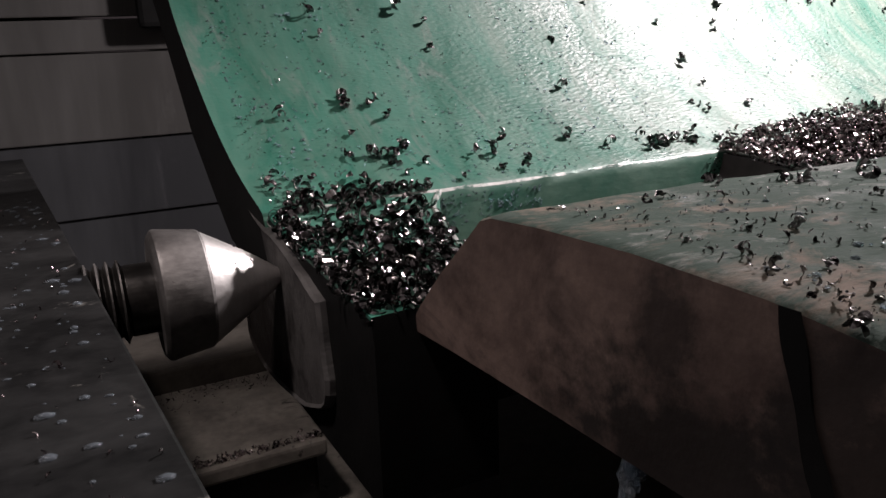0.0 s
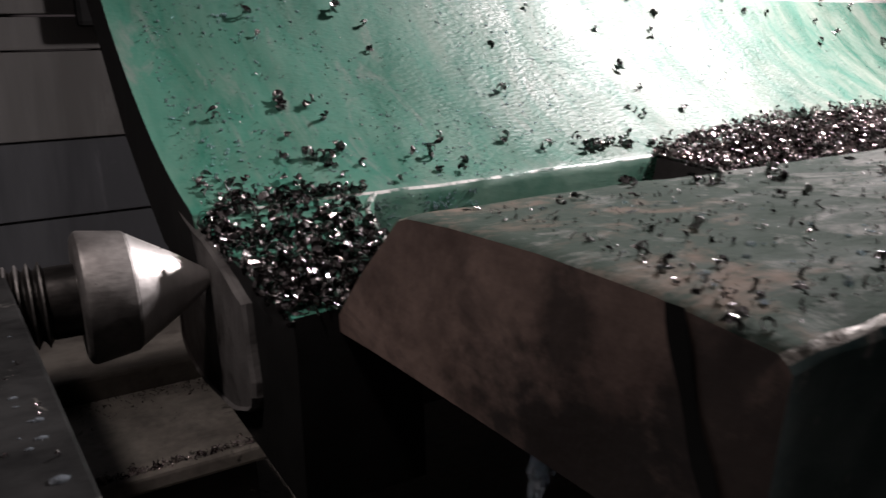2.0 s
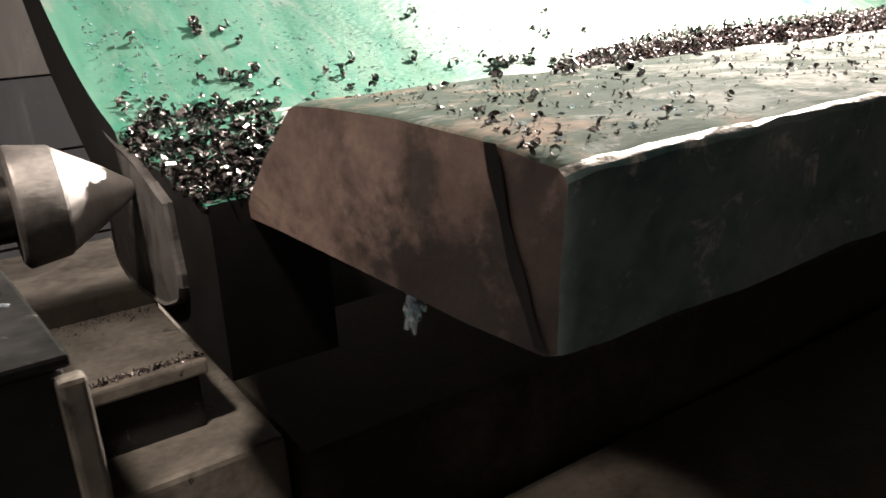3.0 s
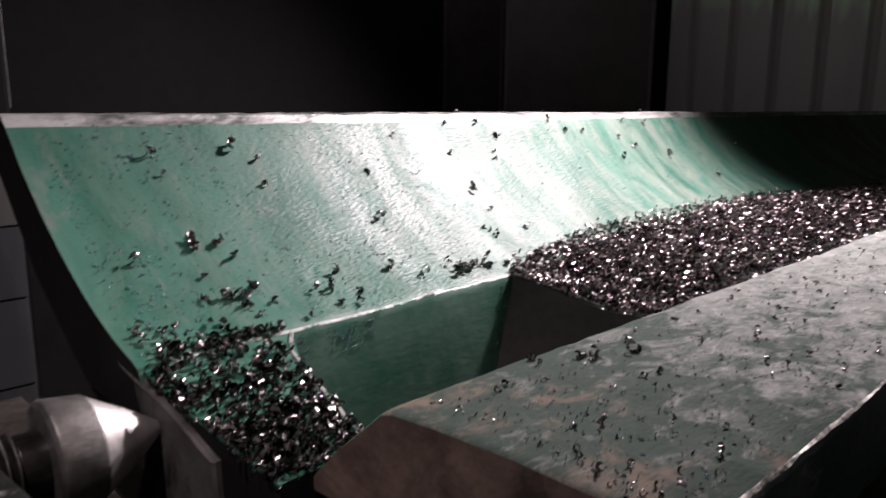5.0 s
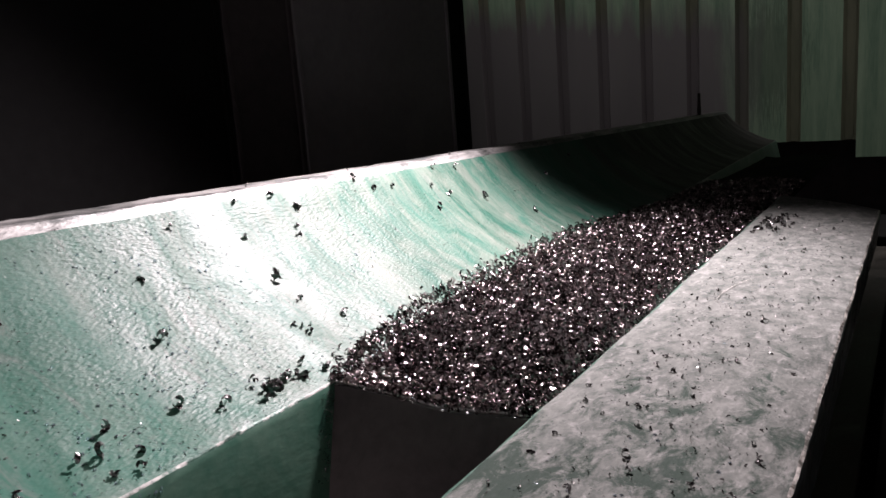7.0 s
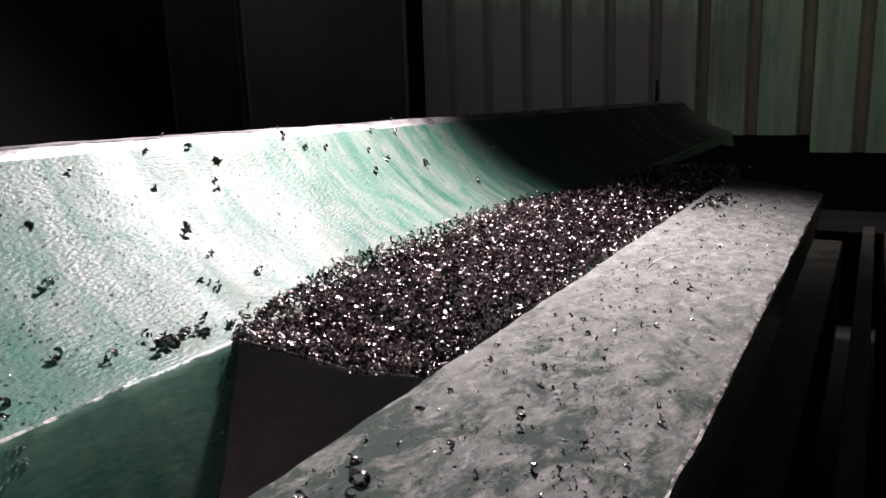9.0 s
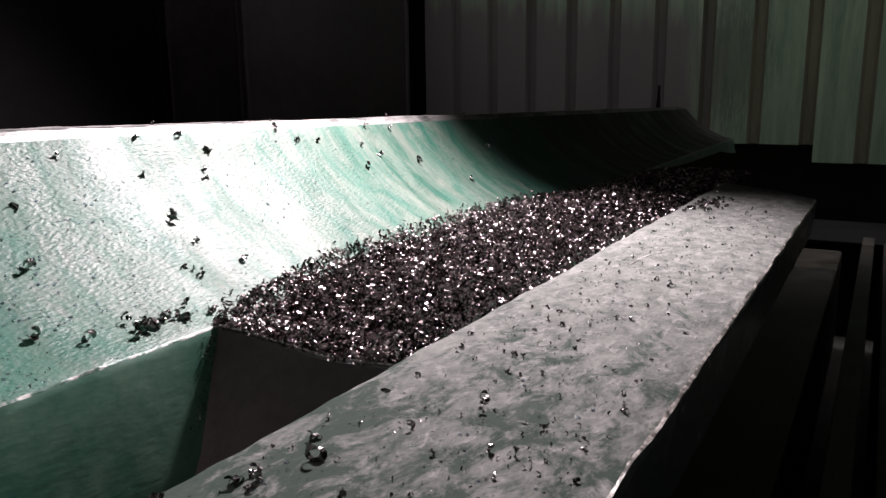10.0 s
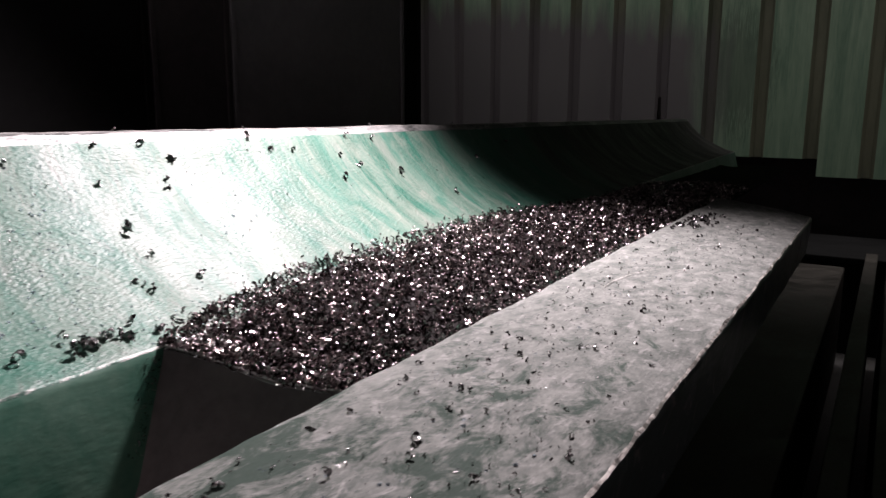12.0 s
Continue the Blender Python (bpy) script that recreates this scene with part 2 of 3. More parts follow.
COVER = material("grey_cover_sheet", (0.095, 0.092, 0.088), (0.145, 0.142, 0.137), (0.4, 0.6), metal=0.3, scale=6, fine=60, bump=0.06,
                 bump_scale=120, stretch=(1, 1, 0.13), specks=(0.20, 0.195, 0.19), speck_amount=0.60, speck_scale=22, speck_soft=0.25)
COVER_BLUE = material("blue_grey_cover_sheet", (0.055, 0.057, 0.061), (0.090, 0.093, 0.099), (0.35, 0.55), metal=0.3, scale=6, fine=60,
                      bump=0.06, bump_scale=120, stretch=(1, 1, 0.13), specks=(0.13, 0.13, 0.14), speck_amount=0.62, speck_scale=22, speck_soft=0.25)
PANEL = material("grey_panel_paint", (0.205, 0.202, 0.21), (0.285, 0.28, 0.29), (0.4, 0.6), scale=4, fine=50, bump=0.05)
PANEL_DARK = material("dark_panel_paint", (0.045, 0.038, 0.040), (0.085, 0.074, 0.076), (0.45, 0.65), scale=4, fine=50, bump=0.05)
RIB = material("dark_brown_rib", (0.075, 0.088, 0.056), (0.15, 0.16, 0.105), (0.5, 0.7), scale=3, fine=40, bump=0.1, bump_scale=80, stretch=(1, 1, 0.25), dark_zone=True)
SHEET = material("green_corrugated_paint", (0.095, 0.175, 0.115), (0.225, 0.325, 0.22), (0.45, 0.65), scale=7, fine=60, bump=0.1,
                 bump_scale=80, stretch=(1, 2.5, 0.22), dark_zone=True, contrast=0.2, dark_spots=(((4.0, 0.60, 0.30), (0.3, 0.17, 0.30), 0.42),))
FLAT_BLACK = material("dull_black", (0.005, 0.005, 0.005), (0.011, 0.011, 0.011), (0.7, 0.9), scale=6, fine=60, bump=0.1, gloss=0.15)
CONCRETE = material("oily_concrete", (0.04, 0.038, 0.035), (0.09, 0.085, 0.08), (0.6, 0.85), scale=3, fine=60, bump=0.2)
DROP = bpy.data.materials.new("coolant")
DROP.use_nodes = True
_s = DROP.node_tree.nodes["Principled BSDF"]
_s.inputs["Base Color"].default_value = (0.75, 0.87, 0.98, 1)
_s.inputs["Roughness"].default_value, _s.inputs["Transmission Weight"].default_value, _s.inputs["IOR"].default_value = 0.05, 0.9, 1.33


# ---------------------------------------------------------------- mesh helpers
def part(name, bm, mat, parent=None, label="", smooth=False):
    me = bpy.data.meshes.new(name)
    bmesh.ops.recalc_face_normals(bm, faces=bm.faces)
    bm.to_mesh(me)
    bm.free()
    for m in (mat if isinstance(mat, (list, tuple)) else [mat]):
        me.materials.append(m)
    if smooth:
        for p in me.polygons:
            p.use_smooth = True
        me.set_sharp_from_angle(angle=radians(28))
    ob = new(name, me)
    if parent:
        ob.parent = parent
    return tagged(ob, label)


def empty(name, at=(0, 0, 0)):
    ob = new(name)
    ob.location = at
    return ob


def box(x0, x1, y0, y1, z0, z1, bevel=0.0, segments=2):
    bm = bmesh.new()
    bmesh.ops.create_cube(bm, size=1)
    for v in bm.verts:
        v.co = Vector((x0 + (v.co.x + 0.5) * (x1 - x0), y0 + (v.co.y + 0.5) * (y1 - y0), z0 + (v.co.z + 0.5) * (z1 - z0)))
    if bevel:
        bmesh.ops.bevel(bm, geom=bm.edges[:], offset=bevel, segments=segments, affect="EDGES", profile=0.6)
    return bm


def smoothed(points, steps):
    """A Catmull-Rom line through the points."""
    pts = [Vector((p[0], p[1], 0)) for p in points]
    pts = [2 * pts[0] - pts[1]] + pts + [2 * pts[-1] - pts[-2]]
    out = []
    for a, b, c, d in zip(pts, pts[1:], pts[2:], pts[3:]):
        for k in range(steps):
            t = k / steps
            p = 0.5 * (2 * b + (c - a) * t + (2 * a - 5 * b + 4 * c - d) * t * t + (3 * b - a - 3 * c + d) * t ** 3)
            out.append((p.x, p.y))
    return out + [(pts[-2].x, pts[-2].y)]


def loft(rings, mats=None, caps=True):
    """A solid from closed rings of the same number of points. mats: the material index of each side of a ring."""
    bm = bmesh.new()
    rows = [[bm.verts.new(p) for p in ring] for ring in rings]
    n = len(rings[0])
    for a, b in zip(rows, rows[1:]):
        for k in range(n):
            f = bm.faces.new((a[k], a[(k + 1) % n], b[(k + 1) % n], b[k]))
            if mats:
                f.material_index = mats[k]
    if caps:
        for row, index in ((rows[0], 0), (rows[-1], 1)):
            f = bm.faces.new(row)
            if mats:
                f.material_index = mats[n + index] if len(mats) > n else 0
    return bm


def lathe(profile, steps=48):
    """Turned round the x axis from (x, radius) pairs, closed at both ends."""
    rings = [[(x, max(r, 1e-4) * math.cos(2 * math.pi * k / steps), max(r, 1e-4) * math.sin(2 * math.pi * k / steps)) for k in range(steps)]
             for x, r in profile]
    return loft(rings)


def wob(x, y, z, size, amount):
    return (noise.noise(Vector((x, y, z)) / size)) * amount


# ---------------------------------------------------------------- the casting
RIM_Z = 0.131
INNER = smoothed([(0.345, -0.019), (0.375, -0.007), (0.405, 0.010), (0.44, 0.034), (0.475, 0.064), (0.502, 0.092), (0.52, 0.115),
                  (0.5315, 0.1285)], 4)
FLOOR_Z = [(0.188, -0.036), (0.25, -0.031), (0.30, -0.027), (0.3448, -0.0192)]


def drift(x, y, z):
    """The shell opens a little towards its far end."""
    k = min(max((y - 0.345) / 0.19, 0), 1)
    return y + (0.0157 * k + 0.02 * (1 - k)) * x, z - 0.0129 * k * x


def shell_z(x, y):
    """Height of the trough's inner face."""
    for _ in range(2):
        k = min(max((y - 0.345) / 0.19, 0), 1)
        y0 = y - (0.0157 * k + 0.02 * (1 - k)) * x
    if y0 < 0.345:
        return float(np.interp(y0, [p[0] for p in FLOOR_Z], [p[1] for p in FLOOR_Z]))
    return float(np.interp(y0, [p[0] for p in INNER], [p[1] for p in INNER])) - 0.0129 * k * x


def shell_normal(x, y):
    s = (shell_z(x, y + 0.004) - shell_z(x, y - 0.004)) / 0.008
    return Vector((0, -s, 1)).normalized()


casting = tagged(empty("steel_casting", (0.5, 0.3, -0.16)), "long green-painted iron casting with curved trough, wet and strewn with chips",
                 "workpiece")
casting_inverse = Matrix.Translation((-0.5, -0.3, 0.16))


def casting_part(name, bm, mat, label="", smooth=False):
    ob = part(name, bm, mat, casting, label, smooth)
    ob.matrix_parent_inverse = casting_inverse
    return ob


def build_shell():
    rim = [(0.5325, 0.1302), (0.5345, 0.1312), (0.545, 0.1316), (0.56, 0.1314), (0.578, 0.131), (0.5815, 0.1295)]
    outer = [(0.578, 0.12), (0.553, 0.091), (0.496, 0.016), (0.455, -0.02), (0.42, -0.05), (0.40, -0.16), (0.318, -0.16)]
    wall = [(0.3215, -0.116), (0.323, -0.10), (0.3355, -0.05), (0.341, -0.026), (0.3433, -0.0207)]
    ring = INNER + rim + outer + wall
    n_in, n_rim, n_out = len(INNER), len(rim), len(outer)
    mats = []
    for k in range(len(ring)):
        if k < n_in - 3:
            mats.append(0)
        elif k < n_in - 1:
            mats.append(5)
        elif k < n_in + n_rim - 1:
            mats.append(1)
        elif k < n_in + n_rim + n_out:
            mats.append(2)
        else:
            mats.append(4 if k >= len(ring) - 1 else 3)
    mats += [2, 2]
    rings = []
    xs = sorted(set([-0.044, -0.041, -0.03, -0.01] + [0.015 * i for i in range(0, 60)] + [0.9 + 0.08 * i for i in range(26)]))
    for x in xs:
        row = []
        for k, (y, z) in enumerate(ring):
            yy, zz = drift(x, y, z)
            shape = wob(x, y, z, 0.09, 0.0012) + wob(x, y, z, 0.03, 0.0005)
            if n_in - 1 <= k < n_in + n_rim:
                shape += wob(x, y * 3, z, 0.018, 0.0009)
            if k >= len(ring) - 3 or k < 2:
                shape += wob(x, 5, k, 0.02, 0.0011)
            end = -0.067 * max(0.0, y - 0.35) if x < 0 else 0.0
            if x < 0.03:
                zz = max(zz, -0.048 - 0.004 * (k % 3))
            row.append((x + end * (1 if x < -0.02 else 0.3), yy - shape * 0.6, zz + shape))
        rings.append(row)
    # flat black on the end face and underside puts their shade into the colour
    casting_part("trough_shell", loft(rings, mats), [GREEN, RIM, FLAT_BLACK, GREEN_WALL, LIP, RIM], "curved green shell with a bare scraped rim", True)


build_shell()


MAIN_Z = [(0.186, -0.042), (0.205, -0.0395), (0.25, -0.0372), (0.285, -0.030), (0.315, -0.0238), (0.334, -0.0212), (0.3445, -0.0195)]


def rib_x(y):
    """Where the trough's main floor breaks off into the pocket."""
    return 0.318 + 0.34 * (0.345 - y)


def floor_piece(name, levels, depth, x0, x1, lean, label, mats):
    """The trough's floor between bar and shell; x0 and x1 give its ends as functions of y, lean the slope of its first end."""
    top = [(p[0], p[1]) for p in smoothed(levels[:-1], 3)] + [(0.3425, levels[-1][1] - 0.0008)]
    ring = top + [(0.3405, -0.032), (0.338, -depth), (0.19, -depth), (0.186, -0.05)]
    rings = []
    steps = [0, 0.003, 0.012, 0.03] + [0.05 + 0.95 * i / 24 for i in range(25)]
    for t in steps:
        row = []
        for y, z in ring:
            a = x0(y) + lean * (z + 0.02)
            x = a + (x1(y) - a) * t
            round_off = 0.0015 if t in (0, 1) and z > -0.045 else 0.0
            row.append((x, y + 0.02 * x, z - round_off + wob(x, y, z, 0.03, 0.0008)))
        rings.append(row)
    index = [0] * (len(top) - 1) + [1] * (len(ring) - len(top) + 1) + [1, 1]
    casting_part(name, loft(rings, index), mats, label, True)


# flat black sides stand in for the dark void under the floor strip
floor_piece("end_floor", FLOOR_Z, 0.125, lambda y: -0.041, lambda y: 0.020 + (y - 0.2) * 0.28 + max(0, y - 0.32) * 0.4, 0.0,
            "green floor strip under chips", [GREEN, FLAT_BLACK])
floor_piece("main_floor", MAIN_Z, 0.15, rib_x, lambda y: 1.72, 0.63, "floor under the long heap of chips", [BARE, RIB_FACE])


end_lip = []
for k in range(25):
    y = 0.343 - 0.15 * k / 24
    x = 0.0195 + (y - 0.2) * 0.28 + max(0, y - 0.32) * 0.4
    z = float(np.interp(y, [p[0] for p in FLOOR_Z], [p[1] for p in FLOOR_Z]))
    r = 0.0022 + wob(y, 0, 9, 0.012, 0.0008)
    end_lip.append([(x + r * math.cos(a * 1.047), y + 0.02 * x, z - 0.0008 + r * math.sin(a * 1.047)) for a in range(6)])
casting_part("end_lip", loft(end_lip), [LIP], "rounded wet lip where the end floor drops into the pocket", True)
# thin bright tube added along the floor's edge for its lit line
lip = []
for k in range(25):
    y = 0.342 - 0.15 * k / 24
    z = float(np.interp(y, [p[0] for p in MAIN_Z], [p[1] for p in MAIN_Z]))
    x, r = rib_x(y) + 0.63 * (z + 0.02) + 0.0006, 0.0010 + wob(y, 0, 4, 0.011, 0.0005)
    lip.append([(x + r * math.cos(a * 1.047), y + 0.02 * x, z + 0.0012 + r * math.sin(a * 1.047)) for a in range(6)])
casting_part("floor_lip", loft(lip), [BARE], "thin bright strip for the lit edge of the floor", True)


def bar_drift(y):
    """The bar grows a little wider towards its far end."""
    return 0.0035 + 0.0100 * min(max(y / 0.14, 0), 1)


def build_bar():
    """The thick flange bar in front: flat worn top, bevelled back, brown cast end."""
    outline = [(-0.0005, -0.0545), (-0.002, -0.030), (-0.0045, -0.006), (-0.0048, 0.0024), (-0.0036, 0.0046), (-0.0018, 0.0055), (0.03, 0.0088),
               (0.07, 0.0106), (0.11, 0.0114), (0.134, 0.0110), (0.1405, 0.0088), (0.150, 0.000), (0.168, -0.018), (0.184, -0.0345),
               (0.188, -0.039), (0.188, -0.046), (0.16, -0.0475), (0.10, -0.0515), (0.04, -0.0565), (0.006, -0.057)]
    mats = [2, 2, 2, 2, 1, 0, 0, 0, 0, 0, 3, 3, 3, 3, 4, 4, 4, 4, 4, 2, 4, 4]
    rings = []
    xs = [0.0, 0.0015, 0.006] + [0.010 + 0.004 * i for i in range(100)] + [0.41 + 0.01 * i for i in range(79)]
    for x in xs:
        row = []
        for k, (y, z) in enumerate(outline):
            end = (-0.115 * y) * max(0.0, 1 - x / 0.25) + (0.83 * y) * max(0.0, (x - 0.8) / 0.39)
            inset = 0.0013 if x == 0.0 else 0.0005 if x == 0.0015 else 0.0
            cy, cz = 0.09, -0.025
            w = wob(x, y, z, 0.06, 0.0012) + wob(x, y, z, 0.018, 0.0005 if 5 < k < 10 else 0.0008)
            if k in (2, 3, 4, 5):
                w += wob(x, 0, k * 0.3, 0.045, 0.0010) + wob(x, 3, k, 0.0107, 0.0006) + wob(x, 7, k, 0.0085, 0.0003)
            yy, zz = y + (cy - y) * inset / 0.09 + bar_drift(y) * x, z + (cz - z) * inset / 0.04 + w - 0.012 * x * (1 if z > -0.04 else 0.6)
            if x < 0.10 and k in (3, 4, 5, 6):
                # the near corner is knocked down and rounded
                zz -= (0.0032 if k < 6 else 0.0012) * (1 - x / 0.10)
            row.append((x + end, yy + w * 0.5, zz))
        rings.append(row)
    bar = loft(rings, mats)
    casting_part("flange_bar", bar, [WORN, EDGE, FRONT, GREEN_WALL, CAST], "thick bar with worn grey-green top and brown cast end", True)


build_bar()


def build_lug():
    """The end plate under the shell that the centre presses on."""
    outline = smoothed([(0.246, -0.045), (0.271, -0.0385), (0.308, -0.0300), (0.35, -0.025), (0.385, -0.016), (0.404, -0.020), (0.426, -0.044), (0.412, -0.080),
                        (0.416, -0.110), (0.40, -0.121), (0.36, -0.124), (0.30, -0.117), (0.262, -0.106), (0.243, -0.092), (0.245, -0.065)], 3)
    rings = []
    for x, s in ((-0.0445, 0.95), (-0.046, 0.985), (-0.044, 1.0), (-0.034, 1.0), (-0.030, 0.96)):
        rings.append([(x, 0.335 + (y - 0.335) * s, -0.08 + (z + 0.08) * s + wob(x, y, z, 0.02, 0.002)) for y, z in outline])
    casting_part("end_lug", loft(rings), [LUG], "grey machined end lug with a centre hole")


build_lug()
for ax, ay, bx, by, bow in ((0.555, 0.102, 0.655, 0.088, 0.006),):
    scratch = bmesh.new()
    rows = []
    for k in range(13):
        t = k / 12
        x, y = ax + (bx - ax) * t, ay + (by - ay) * t + bow * math.sin(math.pi * t) + wob(t, ax, 0, 0.1, 0.001)
        z = float(np.interp(y - bar_drift(y) * x, [0.0, 0.03, 0.07, 0.11, 0.134], [0.0062, 0.0088, 0.0106, 0.0114, 0.0110])) - 0.012 * x
        wd = 0.0005 * math.sin(math.pi * (0.05 + 0.9 * t)) * (1 + wob(t, 3, ax, 0.08, 0.8))
        rows.append((scratch.verts.new((x, y - wd, z + 0.0011)), scratch.verts.new((x, y + wd, z + 0.0011))))
    for p, q in zip(rows, rows[1:]):
        scratch.faces.new((p[0], p[1], q[1], q[0]))
    casting_part("scratch", scratch, [EDGE], "pale scrape in the worn paint")
stripe = bmesh.new()
for k in range(15):
    t = k / 14
    y, z = 0.0240 - 0.010 * t - 0.008 * t * t, 0.0065 - 0.060 * t
    wd = 0.0030 + 0.0006 * math.sin(k * 0.9)
    for s in (-1, 1):
        stripe.verts.new((-0.115 * y - 0.0012, y + s * wd, z))
stripe.verts.ensure_lookup_table()
for k in range(14):
    stripe.faces.new([stripe.verts[i] for i in (2 * k, 2 * k + 1, 2 * k + 3, 2 * k + 2)])
casting_part("coolant_stain", stripe, [FLAT_BLACK], "dark wet run mark down the cast end")



# ---------------------------------------------------------------- chips
def curl(rng, radius, width, turn, pitch, seg=7, thick=0.0005):
    """A curled shaving: a ribbon wound about an axis, opening and tapering to its ends, with thickness. Returns points and faces."""
    pts, faces = [], []
    open_up, twist = rng.uniform(0.0, 0.7), rng.uniform(-0.9, 0.9)
    for i in range(seg + 1):
        t = i / seg
        a = turn * t
        r = radius * (1 + open_up * (t - 0.4))
        w = width * (0.12 + 0.88 * math.sin(math.pi * min(max(t, 0.03), 0.97)) ** 0.7)
        for rr in (r, r - thick):
            for s in (-0.5, 0.5):
                out = rr + s * w * math.sin(twist)
                pts.append((out * math.cos(a), out * math.sin(a), pitch * t + s * w * math.cos(twist)))
    for i in range(seg):
        a, b = 4 * i, 4 * i + 4
        faces += [(a, a + 1, b + 1, b), (a + 2, b + 2, b + 3, a + 3), (a, b, b + 2, a + 2), (a + 1, a + 3, b + 3, b + 1)]
    return np.array(pts), faces


rng = random.Random(7)
SHAPES = [curl(rng, 0.0036 * rng.uniform(0.7, 1.25), 0.0036 * rng.uniform(0.7, 1.3), rng.uniform(1.5, 4.2), rng.uniform(0, 0.005), 9) for _ in range(22)]
SMALL = [curl(rng, 0.0030 * rng.uniform(0.7, 1.25), 0.0023 * rng.uniform(0.7, 1.3), rng.uniform(1.8, 4.8), rng.uniform(0, 0.003), 5) for _ in range(22)]


def heap(name, places, shapes, mat, label, category):
    """One mesh of very many shavings at the given places (point, scale)."""
    verts, faces, base = [], [], 0
    for p, s in places:
        pts, fs = shapes[rng.randrange(len(shapes))]
        m = np.array(Euler((rng.uniform(0, 6.28), rng.uniform(0, 6.28), rng.uniform(0, 6.28))).to_matrix())
        verts.append(pts @ m.T * s + np.array(p))
        faces += [tuple(i + base for i in f) for f in fs]
        base += len(pts)
    me = bpy.data.meshes.new(name)
    me.from_pydata(np.concatenate(verts).tolist(), [], faces)
    me.materials.append(mat)
    return tagged(new(name, me), label, category, kind="stuff")


def pile_top(x, y):
    """Height of the long heap over the floor, highest along its middle, falling to the floor's broken edge."""
    y0, y1 = 0.16, float(np.interp(x, [0.33, 0.39, 0.51, 0.64, 0.84, 1.04, 1.36, 2.0], [0.350, 0.367, 0.386, 0.388, 0.397, 0.39, 0.36, 0.34]))
    t = min(max((y - y0) / (y1 - y0), 0), 1)
    edge = float(np.interp(x, [0.33, 0.5, 0.9, 1.4], [-0.030, -0.018, -0.014, -0.018]))
    crown = float(np.interp(x, [0.33, 0.42, 0.6, 1.1, 1.8], [0.004, 0.008, 0.013, 0.014, 0.006]))
    full = edge + (shell_z(x, y1) - edge) * t + crown * math.sin(math.pi * t)
    floor = float(np.interp(y, [p[0] for p in MAIN_Z], [p[1] for p in MAIN_Z])) + 0.002
    k = min(max((x - rib_x(min(y, 0.345))) / 0.13, 0), 1)
    return floor + (max(full, floor) - floor) * k ** 0.7 + wob(x, y, 0, 0.05, 0.003), y0, y1


places = []
for _ in range(22000):
    x = 0.315 + 1.35 * rng.random() ** 1.35
    top, y0, y1 = pile_top(x, 0.25)
    y = y0 + (y1 - y0) * rng.random()
    if x < rib_x(min(y, 0.345)) + 0.63 * (float(np.interp(y, [p[0] for p in MAIN_Z], [p[1] for p in MAIN_Z])) + 0.02) + 0.003:
        continue
    if rng.random() < 0.06:
        y = y1 + abs(rng.gauss(0, 0.006))
    top = pile_top(x, y)[0]
    base = shell_z(x, y) + 0.003
    z = max(top, base) - rng.random() ** 2 * 0.006
    places.append(((x, y, z), rng.uniform(0.75, 1.15) * (1 if x < 0.9 else 1.25)))
for _ in range(800):
    y = rng.uniform(0.186, 0.350)
    z = float(np.interp(y, [p[0] for p in MAIN_Z], [p[1] for p in MAIN_Z]))
    over = abs(rng.gauss(0.003, 0.006))
    x = rib_x(min(y, 0.345)) + 0.63 * (z + 0.02) + over
    places.append(((x, y + 0.006, z + rng.uniform(0.001, 0.0035)), rng.uniform(0.5, 0.9)))
heap("chip_pile", places, SMALL, CHIP, "long heap of small shiny curled steel chips lying in the trough", "metal chips")

# what the heap rests on inside: a near-black sheet that closes its gaps
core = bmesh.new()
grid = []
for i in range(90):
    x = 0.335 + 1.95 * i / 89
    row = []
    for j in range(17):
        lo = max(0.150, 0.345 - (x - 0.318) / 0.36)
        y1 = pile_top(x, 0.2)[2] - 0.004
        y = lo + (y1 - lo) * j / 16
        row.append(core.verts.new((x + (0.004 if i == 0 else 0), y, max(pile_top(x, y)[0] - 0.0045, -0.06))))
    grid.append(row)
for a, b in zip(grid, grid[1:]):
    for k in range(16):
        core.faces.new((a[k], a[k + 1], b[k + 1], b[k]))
ob = part("heap_core", core, HEAP_CORE, None, "", True)
tagged(ob, "near-black dull sheet closing the gaps under the loose chips", "metal chips", kind="stuff")

places = []
for _ in range(800):
    x, y = rng.uniform(-0.040, 0.050), rng.uniform(0.190, 0.352)
    lim = 0.018 + (y - 0.2) * 0.28 + max(0, y - 0.32) * 0.4
    if x > lim or noise.noise(Vector((x, y, 2.0)) / 0.022) > 0.33 or (y > 0.30 and rng.random() < 0.3):
        continue
    places.append(((x, y, shell_z(x, y) + 0.0015 + rng.random() * 0.004), rng.uniform(0.75, 1.3)))
for _ in range(120):
    a = rng.random()
    x, y = -0.034 + 0.10 * a, 0.346 + abs(rng.gauss(0, 0.014)) * (1.2 - a)
    places.append(((x, y, shell_z(x, y) + 0.0025), rng.uniform(0.5, 1.0)))
for _ in range(60):
    x, y = rng.uniform(-0.040, 0.022), rng.uniform(0.186, 0.200)
    places.append(((x, y, shell_z(x, 0.19) + rng.uniform(0.0, 0.003)), rng.uniform(0.6, 1.0)))
for _ in range(110):
    x, y = rng.uniform(-0.043, -0.034), rng.uniform(0.187, 0.34)
    places.append(((x, y, shell_z(x, y) + rng.uniform(0.0, 0.002)), rng.uniform(0.5, 0.9)))
for _ in range(260):
    x, y = rng.uniform(-0.042, 0.026), rng.uniform(0.19, 0.25)
    places.append(((x, y, shell_z(x, y) + 0.001 + rng.random() * 0.003), rng.uniform(0.6, 1.1)))
heap("chip_heap", places, SHAPES, CHIP_WET, "small heap of curled shiny chips at the open trough end", "metal chips")

places = []
